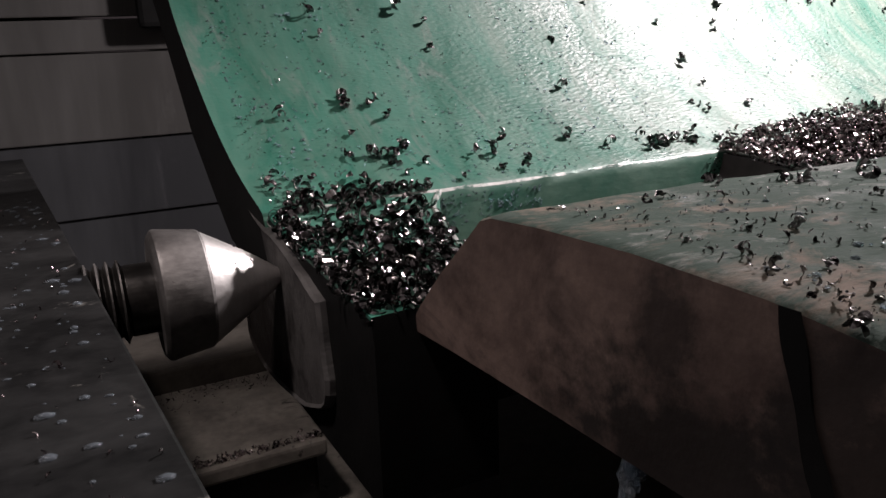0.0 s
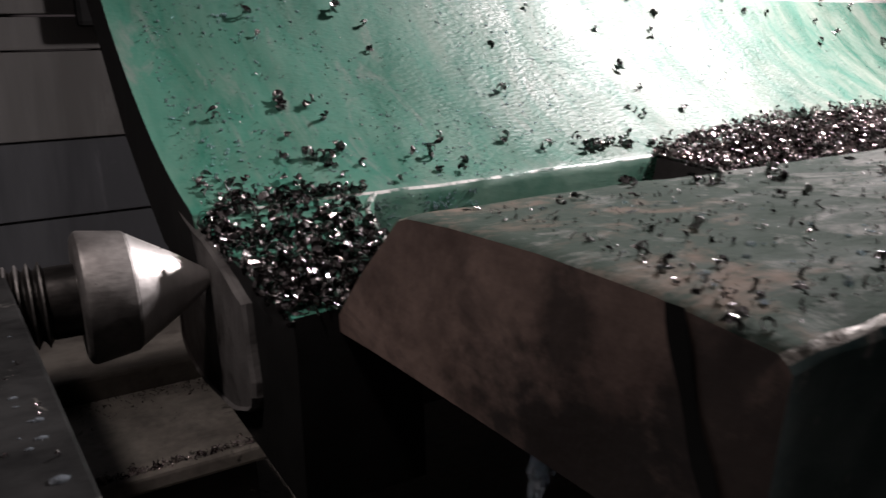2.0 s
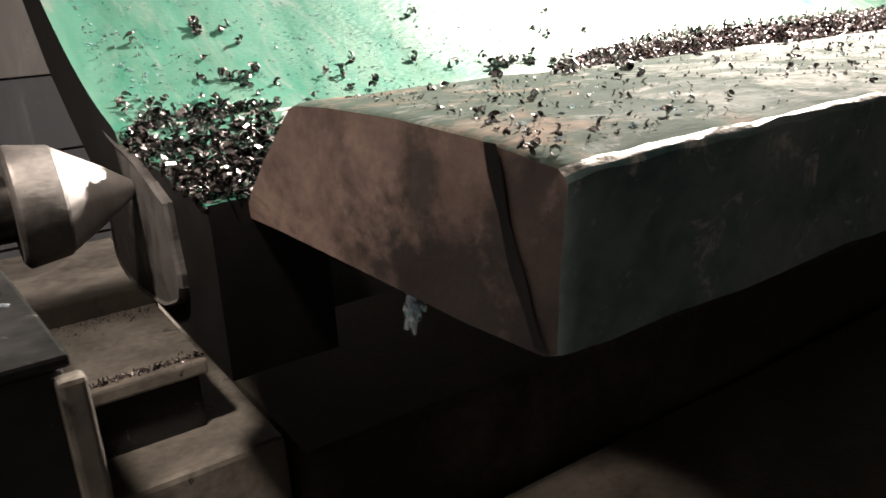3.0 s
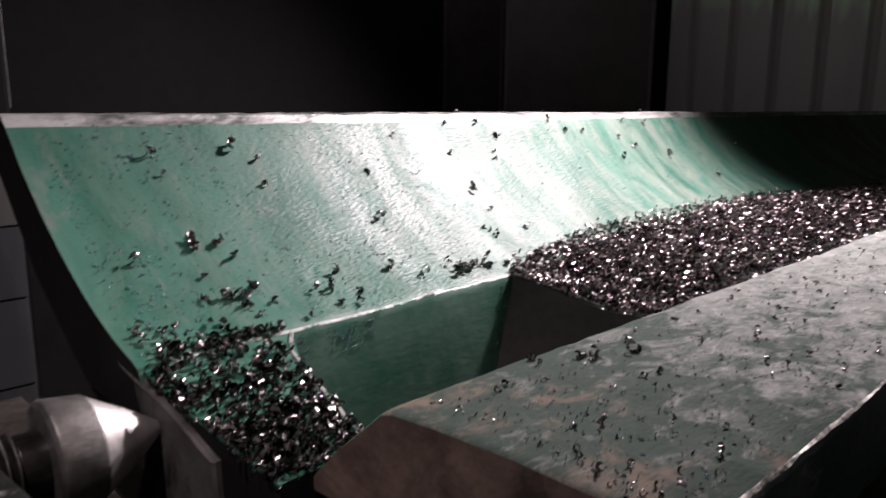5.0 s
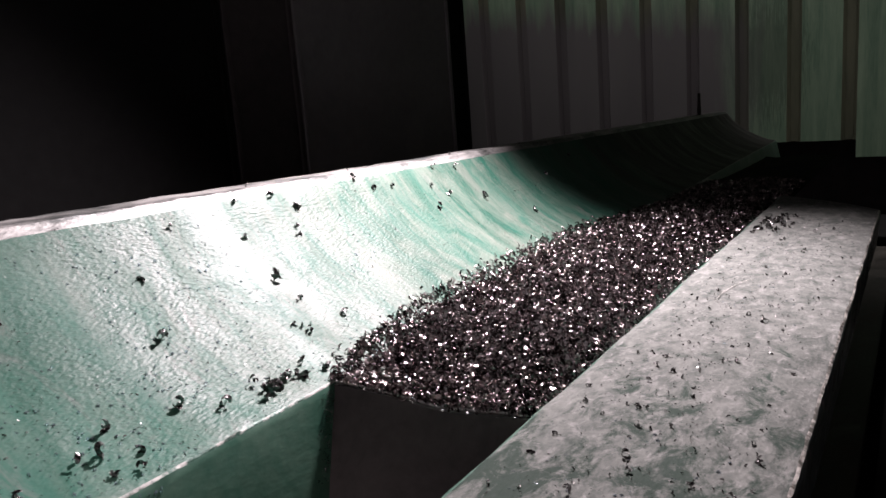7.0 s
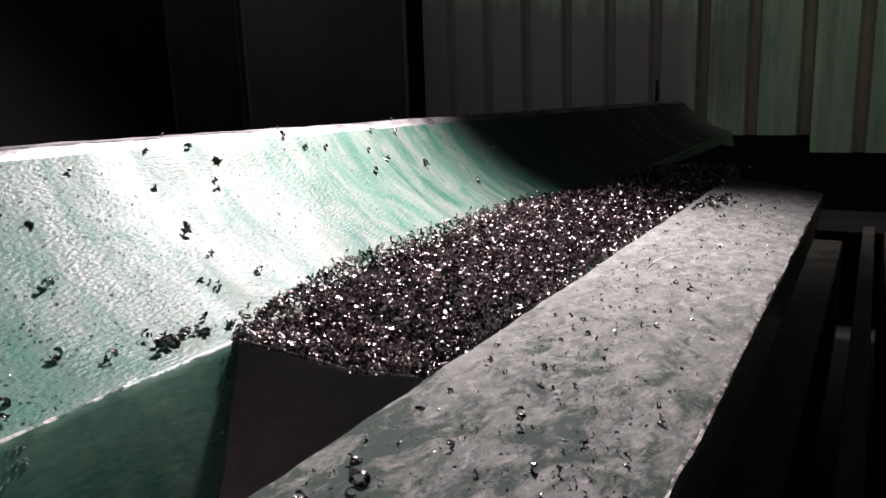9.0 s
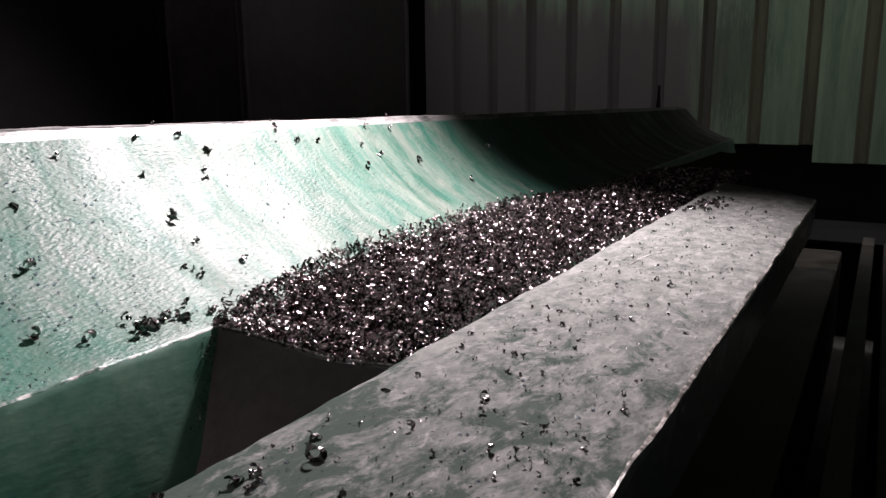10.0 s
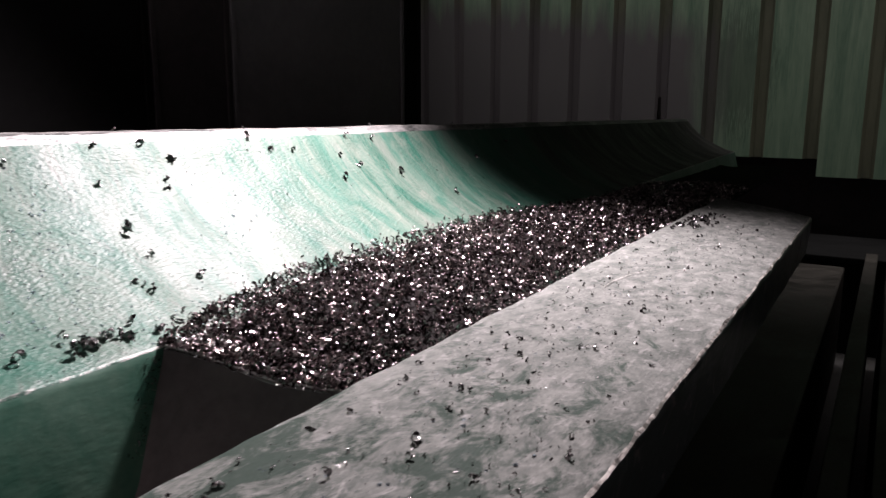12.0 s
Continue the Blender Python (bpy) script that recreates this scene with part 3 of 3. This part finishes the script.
for _ in range(320):
    x = rng.uniform(-0.115, 0.028)
    places.append(((x, 0.522 + abs(rng.gauss(0, 0.006)), -0.2585), rng.uniform(0.3, 0.75)))
for _ in range(200):
    places.append(((rng.uniform(-0.11, 0.02), 0.695 - abs(rng.gauss(0, 0.02)), -0.2585), rng.uniform(0.25, 0.5)))
heap("bed_crumbs", places, SMALL, CHIP, "fine bright chips along the edges of the bed plate", "metal chips")

# single shavings on the shell: x, y along the trough
ON_SHELL = [(-0.007, 0.432), (0.042, 0.444), (0.061, 0.438), (0.068, 0.425), (0.037, 0.412), (0.027, 0.368), (0.052, 0.381), (0.135, 0.484),
            (0.046, 0.512), (0.048, 0.495), (0.121, 0.514), (0.139, 0.505), (0.143, 0.357), (0.093, 0.356), (0.144, 0.397), (0.131, 0.381),
            (0.236, 0.446), (0.197, 0.392), (0.228, 0.377), (0.264, 0.384), (0.26, 0.366), (0.283, 0.37), (0.388, 0.505), (0.456, 0.497),
            (0.479, 0.519), (0.384, 0.442), (0.36, 0.408), (0.414, 0.412), (0.353, 0.419), (0.46, 0.505)]
ON_SHELL_FAR = [(0.6, 0.536), (0.624, 0.525), (0.663, 0.525), (0.745, 0.519), (0.768, 0.506), (0.781, 0.536), (0.834, 0.534), (0.849, 0.495),
                (0.4, 0.531), (0.456, 0.533), (0.316, 0.521), (0.32, 0.384), (0.255, 0.49), (0.385, 0.468), (0.935, 0.456), (1.248, 0.527),
                (0.721, 0.492), (1.095, 0.506), (0.30, 0.372), (0.275, 0.372), (0.268, 0.374), (0.29, 0.378)]
ON_BAR = [(0.214, 0.069), (0.181, 0.012), (0.154, 0.12), (0.183, 0.089), (0.214, 0.122), (0.177, 0.112), (0.168, 0.069), (0.182, 0.051),
          (0.186, 0.04), (0.217, 0.021), (0.277, 0.066), (0.299, 0.093), (0.364, 0.088), (0.444, 0.105), (0.438, 0.054), (0.557, 0.119),
          (0.398, 0.063), (0.293, 0.123), (0.393, 0.121), (0.496, 0.122), (0.506, 0.054), (0.851, 0.027), (0.797, 0.012), (0.259, 0.016),
          (0.108, 0.111), (0.12, 0.078), (0.229, 0.075), (0.269, 0.082), (0.064, 0.018), (0.013, 0.034), (0.047, 0.065), (0.109, 0.08),
          (0.117, 0.119), (0.105, 0.022), (0.016, 0.017)]


def bar_z(x, y):
    return float(np.interp(y - bar_drift(y) * x, [0.0, 0.008, 0.03, 0.07, 0.11, 0.128, 0.138], [0.001, 0.0055, 0.0085, 0.0105, 0.0112, 0.0102, 0.0068])) - 0.012 * x


CHIP_MESHES = []
for k in range(9):
    pts, fs = [], []
    for c in range(rng.choice((2, 3, 3, 4))):
        p, f = curl(rng, rng.uniform(0.0020, 0.0036), rng.uniform(0.0028, 0.0046), rng.uniform(2.0, 5.0), rng.uniform(0, 0.005), 9)
        m = np.array(Euler((rng.uniform(0, 6), rng.uniform(0, 6), rng.uniform(0, 6))).to_matrix())
        f = [tuple(i + len(pts) for i in q) for q in f]
        pts += (p @ m.T + np.array([rng.uniform(-0.004, 0.004), rng.uniform(-0.004, 0.004), rng.uniform(-0.001, 0.0015)]) * (c > 0)).tolist()
        fs += f
    me = bpy.data.meshes.new("metal_chip")
    me.from_pydata(pts, [], fs)
    me.materials.append(CHIP_DARK)
    CHIP_MESHES.append(me)


def loose_chip(place, normal, size, group, label):
    ob = new("metal_chip", CHIP_MESHES[rng.randrange(9)])
    turn = normal.to_track_quat("Z", "Y") @ Euler((rng.uniform(-0.5, 0.5) + rng.choice((0, 1.57)), rng.uniform(-0.5, 0.5), rng.uniform(0, 6.28))).to_quaternion()
    ob.matrix_world = Matrix.LocRotScale(Vector(place) + normal * 0.0028 * size, turn, (size,) * 3)
    return tagged(ob, label, "metal chip", group)


for x, y in ON_SHELL + ON_SHELL_FAR:
    loose_chip((x, y, shell_z(x, y)), shell_normal(x, y), rng.uniform(0.75, 1.25), "chips on the shell",
               "dark curled steel chip stuck to the wet green shell")
for x, y in ((0.615, 0.556), (0.44, 0.549), (0.86, 0.558), (1.12, 0.565)):
    loose_chip((x, y, RIM_Z - 0.0129 * x + 0.0006), Vector((0, 0, 1)), rng.uniform(0.5, 0.9), "chips on the rim", "bright curled chip standing on the scraped rim")
for x, y in ON_BAR:
    loose_chip((x, y, bar_z(x, y)), Vector((0, 0, 1)), rng.uniform(0.32, 0.6), "chips on the bar", "dark curled steel chip lying on the worn bar")
CLUMPS = [(0.047, 0.12), (0.085, 0.138), (0.082, 0.127), (0.108, 0.12), (0.115, 0.114), (0.14, 0.106), (0.001, 0.021), (-0.005, 0.023), (0.011, 0.056), (0.005, 0.041), (0.017, 0.036), (-0.01, 0.01), (-0.007, 0.003), (0.001, 0.068), (0.048, 0.065), (0.034, 0.069), (0.038, 0.117)]
for x, y in CLUMPS:
    y = min(max(y, 0.010), 0.134)
    x += 0.007 if x < 0.03 else 0.0
    loose_chip((x, y, bar_z(x, y)), Vector((0, 0, 1)), rng.uniform(0.3, 0.5) if x < 0.05 else rng.uniform(0.55, 0.95), "chips on the bar", "dark tangled chips lying on the oily bar end")
for cx, cy, n, spread in ((0.270, 0.371, 9, 0.011), (0.056, 0.388, 8, 0.012), (0.055, 0.436, 5, 0.009), (0.12, 0.362, 6, 0.03), (0.31, 0.366, 6, 0.014)):
    for k in range(n):
        x, y = cx + rng.gauss(0, spread), cy + abs(rng.gauss(0, spread * 0.5))
        loose_chip((x, y, shell_z(x, y)), shell_normal(x, y), rng.uniform(0.6, 1.1), "chips on the shell", "dark curled steel chip stuck to the wet green shell")
for k in range(64):
    x, y = min(1.0 + rng.gauss(0, 0.07), 1.22), 0.118 + rng.gauss(0, 0.012)
    loose_chip((x, min(y, 0.135), bar_z(x, min(y, 0.135))), Vector((0, 0, 1)), rng.uniform(0.55, 0.95), "chips on the bar", "bright curled steel chip lying on the worn bar")

for k in range(70):
    x, y = 0.10 + 0.9 * rng.random(), rng.uniform(0.012, 0.132)
    loose_chip((x, y, bar_z(x, y)), Vector((0, 0, 1)), rng.uniform(0.25, 0.5), "chips on the bar", "dark curled steel chip lying on the worn bar")

# crumbs and fine splinters on bar and shell
places = []
for _ in range(1700):
    x, y = 0.005 + 1.05 * rng.random() ** 1.5, rng.uniform(0.004, 0.132)
    places.append(((x, y, bar_z(x, y) + 0.0006), 0.12 + 0.34 * rng.random() ** 1.6))
for _ in range(1100):
    x, y = -0.038 + 1.1 * rng.random() ** 1.5, 0.35 + 0.18 * rng.random() ** 1.4
    places.append(((x, y, shell_z(x, y) + 0.0008), rng.uniform(0.12, 0.36)))
for _ in range(160):
    z = -0.024 - 0.06 * rng.random() ** 1.3
    y = float(np.interp(-z, [0.0207, 0.026, 0.05, 0.10], [0.3433, 0.341, 0.3355, 0.323])) + 0.02 * 0.3 - 0.0006
    places.append(((rib_x(y) + 0.63 * (z + 0.02) - abs(rng.gauss(0, 0.006)), y, z), rng.uniform(0.15, 0.4)))
heap("chip_crumbs", places, SMALL, CHIP_DARK, "fine steel crumbs and splinters scattered over the wet casting", "metal crumbs")

# beads of coolant
bead = bmesh.new()
bmesh.ops.create_icosphere(bead, subdivisions=1, radius=1)
bead_v = np.array([v.co[:] for v in bead.verts])
bead_f = [tuple(v.index for v in f.verts) for f in bead.faces]
bead.free()
verts, faces = [], []
for k in range(2600):
    if k < 1800:
        x, y = -0.032 + 0.7 * rng.random() ** 1.4, 0.352 + 0.175 * rng.random()
        c, n = Vector((x, y, shell_z(x, y))), shell_normal(x, y)
    else:
        x, y = 0.01 + 0.9 * rng.random() ** 1.5, rng.uniform(0.01, 0.13)
        if k >= 2300:
            # on the pocket's wall, thickest at its near corner
            x, z = 0.055 + 0.09 * rng.random() ** 1.8, -0.023 - 0.02 * rng.random()
            y = float(np.interp(-z, [0.0207, 0.026, 0.05, 0.10], [0.3433, 0.341, 0.3355, 0.323])) + 0.02 * x
            verts.append(bead_v * (0.0008, 0.0003, 0.0008) * rng.uniform(0.4, 1.3) + np.array((x, y, z)))
            faces += [tuple(i + 12 * k for i in f) for f in bead_f]
            continue
        c, n = Vector((x, y, bar_z(x, y))), Vector((0, 0, 1))
    r = (0.0004 + 0.0012 * rng.random() ** 2) * 0.9
    m = np.array(n.to_track_quat("Z", "Y").to_matrix())
    base = 12 * k
    verts.append((bead_v * (r * rng.uniform(0.8, 1.3), r, r * 0.55)) @ m.T + np.array(c))
    faces += [tuple(i + base for i in f) for f in bead_f]
for k in range(2600, 3100):
    y = 0.05 + 0.55 * rng.random()
    r = 0.0005 + 0.0019 * rng.random() ** 2.5
    base = 12 * k
    verts.append(bead_v * (r * rng.uniform(0.8, 1.8), r, r * 0.6) + np.array((-0.126 - 0.07 * (y - 0.046) - 0.16 * rng.random(), y, -0.0300)))
    faces += [tuple(i + base for i in f) for f in bead_f]
me = bpy.data.meshes.new("coolant_beads")
me.from_pydata(np.concatenate(verts).tolist(), [], faces)
me.materials.append(DROP)
for p in me.polygons:
    p.use_smooth = True
tagged(new("coolant_beads", me), "small clear beads of coolant clinging to the wet paint", "coolant", kind="stuff")


# ---------------------------------------------------------------- the lathe's centre
centre = tagged(empty("lathe_centre", (-0.049, 0.318, -0.049)), "turned steel lathe centre with a conical point and threaded shank", "lathe centre")
part("cone", lathe([(0.0105, 0.0004), (-0.010, 0.0150), (-0.0108, 0.0156), (-0.033, 0.0292), (-0.0345, 0.0299)]), STEEL, centre, "bright ground cone with a nicked flank", True)
part("collar", lathe([(-0.0346, 0.0303), (-0.0356, 0.0311), (-0.0360, 0.0314), (-0.0565, 0.0343), (-0.0580, 0.0338), (-0.0598, 0.0312), (-0.0600, 0.0303), (-0.0602, 0.0185)]), COLLAR, centre, "grey turned collar", True)
part("neck", lathe([(-0.0601, 0.0183), (-0.073, 0.0183)]), BLACK_STEEL, centre, "", True)
thread = [(-0.073, 0.0180)]
for k in range(4):
    x = -0.0735 - 0.0050 * k
    thread += [(x, 0.0178), (x - 0.0018, 0.0208), (x - 0.0026, 0.0208), (x - 0.0044, 0.0178)]
    part("thread_crest", lathe([(x - 0.0016, 0.0204), (x - 0.0018, 0.0214), (x - 0.0026, 0.0214), (x - 0.0028, 0.0204)], 40), COLLAR, centre, "bright worn crest of the thread")
part("threaded_shank", lathe(thread + [(-0.0945, 0.0178)], 40), BLACK_STEEL, centre, "oily threaded shank")
for k in range(9):
    a, d = rng.uniform(0.6, 2.3), rng.uniform(-0.030, -0.008)
    r = 0.0299 * (0.0105 - d) / 0.045
    n = Vector((0.55, -math.cos(a) * 0.8, math.sin(a) * 0.8)).normalized()
    loose_chip((-0.049 + d, 0.318 - r * math.cos(a), -0.049 + r * math.sin(a)), n, rng.uniform(0.14, 0.34), "chips on the centre",
               "small dark chip stuck to the steel cone")


# ---------------------------------------------------------------- tailstock, bed
def skew_box(x0, x1, y0, y1, z0, z1, skew, bevel):
    bm = box(x0, x1, y0, y1, z0, z1, bevel)
    for v in bm.verts:
        if v.co.x > (x0 + x1) / 2:
            v.co.x += skew * (v.co.y - y0)
    return bm


quill = lathe([(-0.140, 0.0185), (-0.1415, 0.0200), (-0.30, 0.0200)], 40)
bmesh.ops.translate(quill, verts=quill.verts[:], vec=(0, 0.318, -0.049))
tailstock = tagged(empty("tailstock", (-0.3, 0.4, -0.8)), "dark oily iron tailstock body flecked with small chips", "tailstock")
inv = Matrix.Translation((0.3, -0.4, 0.8))
for name, bm, mat, lab in (("body", skew_box(-0.62, -0.121, 0.046, 0.93, -0.8, -0.034, -0.07, 0.004), DARK_CAST, ""),
                           ("top_plate", skew_box(-0.62, -0.1200, 0.044, 0.93, -0.0338, -0.030, -0.07, 0.0012), DARK_CAST, "oily top plate"),
                           ("quill_boss", quill, DARK_CAST, "round quill housing"),
                           ("corner_strip", box(-0.1245, -0.1175, 0.0415, 0.0475, -0.7, -0.036, 0.0015), BED, "worn bright corner edge")):
    part(name, bm, mat, tailstock, lab).matrix_parent_inverse = inv
places = []
for _ in range(240):
    y = 0.05 + 0.5 * rng.random()
    x = -0.125 - 0.07 * (y - 0.046) - 0.2 * rng.random()
    places.append(((x, y, -0.0292), rng.uniform(0.15, 0.5)))
heap("tailstock_crumbs", places, SMALL, CHIP, "wet steel crumbs scattered over the tailstock top", "metal crumbs")

bed = tagged(empty("lathe_bed", (-0.1, 0.35, -0.8)), "stepped iron lathe bed, brownish and oily", "lathe bed")
inv = Matrix.Translation((0.1, -0.35, 0.8))
for name, bm, mat, lab in (("way_plate", box(-0.30, 0.030, 0.515, 0.70, -0.275, -0.260, 0.003), BED, "flat bed plate"),
                           ("rear_step", box(-0.30, 0.034, 0.702, 0.93, -0.275, -0.236, 0.004), IRON, "raised rear step"),
                           ("way_base", box(-0.30, 0.024, 0.53, 0.93, -0.42, -0.2755, 0.004), DARK_CAST, ""),
                           ("lower_shelf", box(-0.30, 0.075, 0.46, 0.93, -0.84, -0.335, 0.006), BED, "lower bed casting"),
                           ("rear_bed", box(0.08, 3.2, 0.42, 0.96, -0.84, -0.34, 0.01), IRON, "dark bed casting under the work"),
                           ("front_bed", box(-0.115, 3.2, 0.02, 0.40, -0.84, -0.46, 0.01), IRON, "dark bed casting under the work"),
                           ("front_rail", box(0.2, 3.2, -0.085, -0.045, -0.84, -0.40, 0.004), IRON, "worn front way"),
                           ("front_rail", box(0.2, 3.2, -0.155, -0.115, -0.84, -0.42, 0.004), IRON, "worn front way")):
    part(name, bm, mat, bed, lab).matrix_parent_inverse = inv

drip = tagged(empty("coolant_drip", (0.0, 0.081, -0.05)), "clear bluish splash of coolant dripping from the bar's lower edge", "coolant")
for strand in range(7):
    lean, turn, end = rng.uniform(0.1, 0.34), rng.uniform(0, 6.28), rng.uniform(0.012, 0.024)
    rings = []
    for k in range(9):
        t = k / 8
        r = 0.0006 + 0.0016 * math.sin(math.pi * (0.12 + 0.8 * t)) * (0.7 + 0.5 * math.sin(k * 2.1 + strand))
        cx, cy = lean * end * t * math.cos(turn), lean * end * t * math.sin(turn)
        rings.append([(cx + r * math.cos(a * 1.047), cy + r * math.sin(a * 1.047), -0.0005 - end * t) for a in range(6)])
    part("strand", loft(rings), DROP, drip, "", True)

# ---------------------------------------------------------------- way cover and enclosure behind
cover = tagged(empty("way_cover", (-0.2, 0.95, -0.8)), "stepped grey sheet-metal way cover with overlapping plates", "way cover")
inv = Matrix.Translation((0.2, -0.95, 0.8))
for z0, z1, y, mat in ((0.1275, 0.34, 0.935, COVER), (0.0873, 0.1245, 0.9395, COVER), (-0.0172, 0.0863, 0.9425, COVER),
                       (-0.1119, -0.0180, 0.9455, COVER_BLUE),
                       (-0.2299, -0.1127, 0.9485, COVER_BLUE), (-0.8, -0.2307, 0.9515, COVER_BLUE)):
    part("cover_plate", box(-1.2, 0.06, y, y + 0.02, z0, z1, 0.0012), mat, cover).matrix_parent_inverse = inv
tagged(part("black_bracket", box(-0.035, 0.055, 0.915, 0.9348, 0.112, 0.335, 0.006), FLAT_BLACK), "black painted bracket on the way cover", "bracket")


def wall(name, bm, mat, label):
    return tagged(part(name, bm, mat), label, "wall", kind="structure")


wall("wall_back", box(-1.3, 1.72, 1.06, 1.16, -0.85, 1.4), PANEL_DARK, "dark painted rear wall of the machine enclosure")
wall("wall_recess", box(1.72, 1.77, 1.06, 2.6, -0.85, 1.4), PANEL_DARK, "dark side wall of the recess beside the corrugated sheet")
wall("wall_back_far", box(1.72, 5.0, 2.6, 2.7, -0.85, 1.4), PANEL_DARK, "dark rear wall of the recess beside the corrugated sheet")
# unseen and kept low, so the left side stays open to light
wall("wall_left", box(-1.4, -1.3, -1.6, 1.16, -0.85, -0.1), PANEL_DARK, "unseen low dark wall that lets light in from the left")
# the roof is left open above the sheet to let added light in
tagged(part("ceiling_far", box(4.06, 5.1, -1.6, 2.7, 1.4, 1.5), PANEL_DARK), "dark enclosure roof behind the sheet", "ceiling", kind="structure")
# unseen panel added to keep the sheet's lamp off the far shell
wall("light_blocker", box(3.1, 3.14, -1.5, 2.6, 0.72, 1.4), PANEL_DARK, "unseen dark panel that keeps the sheet's lamp off the shell")
wall("wall_right", box(5.0, 5.1, -1.6, 2.7, -0.85, 1.4), PANEL_DARK, "dark wall behind the corrugated sheet")
# unseen wall added behind the camera so no light enters from the front
wall("wall_front", box(-1.3, 5.0, -1.6, -1.5, -0.85, 1.4), PANEL_DARK, "unseen dark wall added to shut out light from the front")
tagged(part("floor", box(-1.4, 5.1, -1.6, 2.7, -0.95, -0.85), CONCRETE), "oily dark floor below the machine", "floor", kind="structure")
tagged(part("ceiling", box(-1.4, 3.1, -1.6, 2.7, 1.4, 1.5), PANEL_DARK), "dark enclosure roof", "ceiling", kind="structure")

for x0, x1, mat, lab in ((0.065, 0.855, FLAT_BLACK, "black enclosure panel"), (0.86, 1.04, PANEL_DARK, "dark grey enclosure panel"),
                         (1.045, 1.635, PANEL, "plain grey enclosure panel"), (1.64, 1.715, FLAT_BLACK, "narrow black enclosure post")):
    panel = tagged(empty("enclosure_panel", ((x0 + x1) / 2, 1.015, -0.8)), lab + " standing behind the casting", "panel", "enclosure panels")
    back = Matrix.Translation((-(x0 + x1) / 2, -1.015, 0.8))
    part("face_sheet", box(x0 + 0.012, x1 - 0.012, 1.004, 1.03, -0.8, 1.39, 0.002), mat, panel).matrix_parent_inverse = back
    for e in (x0, x1 - 0.0115):
        part("edge_flange", box(e, e + 0.0115, 1.0, 1.03, -0.8, 1.39, 0.002), mat, panel).matrix_parent_inverse = back


def build_sheet():
    """Corrugated sheet across the far end: wide pans between narrow folded ribs."""
    sheet = tagged(empty("corrugated_sheet", (4.0, -0.2, -0.16)), "dull green corrugated metal sheet hanging at the far end", "metal sheet")
    back = Matrix.Translation((-4.0, 0.2, 0.16))
    for k in range(-7, 9):
        y = 0.485 + 0.24 * k
        low = -0.19 if k < -1 else -0.108
        part("pan", box(4.0, 4.004, y + 0.0325, y + 0.2075, low, 1.39), SHEET, sheet).matrix_parent_inverse = back
        line = [(y - 0.0322, 0.0), (y - 0.018, 0.035), (y + 0.018, 0.035), (y + 0.0322, 0.0)]
        rings = [[(4.0 + d, yy, z) for yy, d in line] + [(4.004 + d, yy, z) for yy, d in reversed(line)] for z in (low, 0.4, 1.39)]
        part("rib", loft(rings), RIB, sheet, "dark brown fold of the sheet").matrix_parent_inverse = back


build_sheet()
base = tagged(empty("far_base", (3.6, 0.5, -0.85)), "black machine base below the corrugated sheet", "machine base")
back = Matrix.Translation((-3.6, -0.5, 0.85))
part("base_body", box(3.36, 3.9, -1.4, 2.5, -0.85, -0.474, 0.006), FLAT_BLACK, base).matrix_parent_inverse = back
part("base_top", box(3.35, 3.91, -1.41, 2.51, -0.4738, -0.45, 0.006), FLAT_BLACK, base).matrix_parent_inverse = back
tagged(part("rim_pin", lathe([(0, 0.004), (0.001, 0.0065), (0.03, 0.0065), (0.032, 0.005), (0.075, 0.005), (0.077, 0.003)], 14), BLACK_STEEL), "thin black pin standing on the shell rim", "pin")
bpy.data.objects["rim_pin"].matrix_world = pose(2.55, 0.59, 0.096, 0, -90, 0)
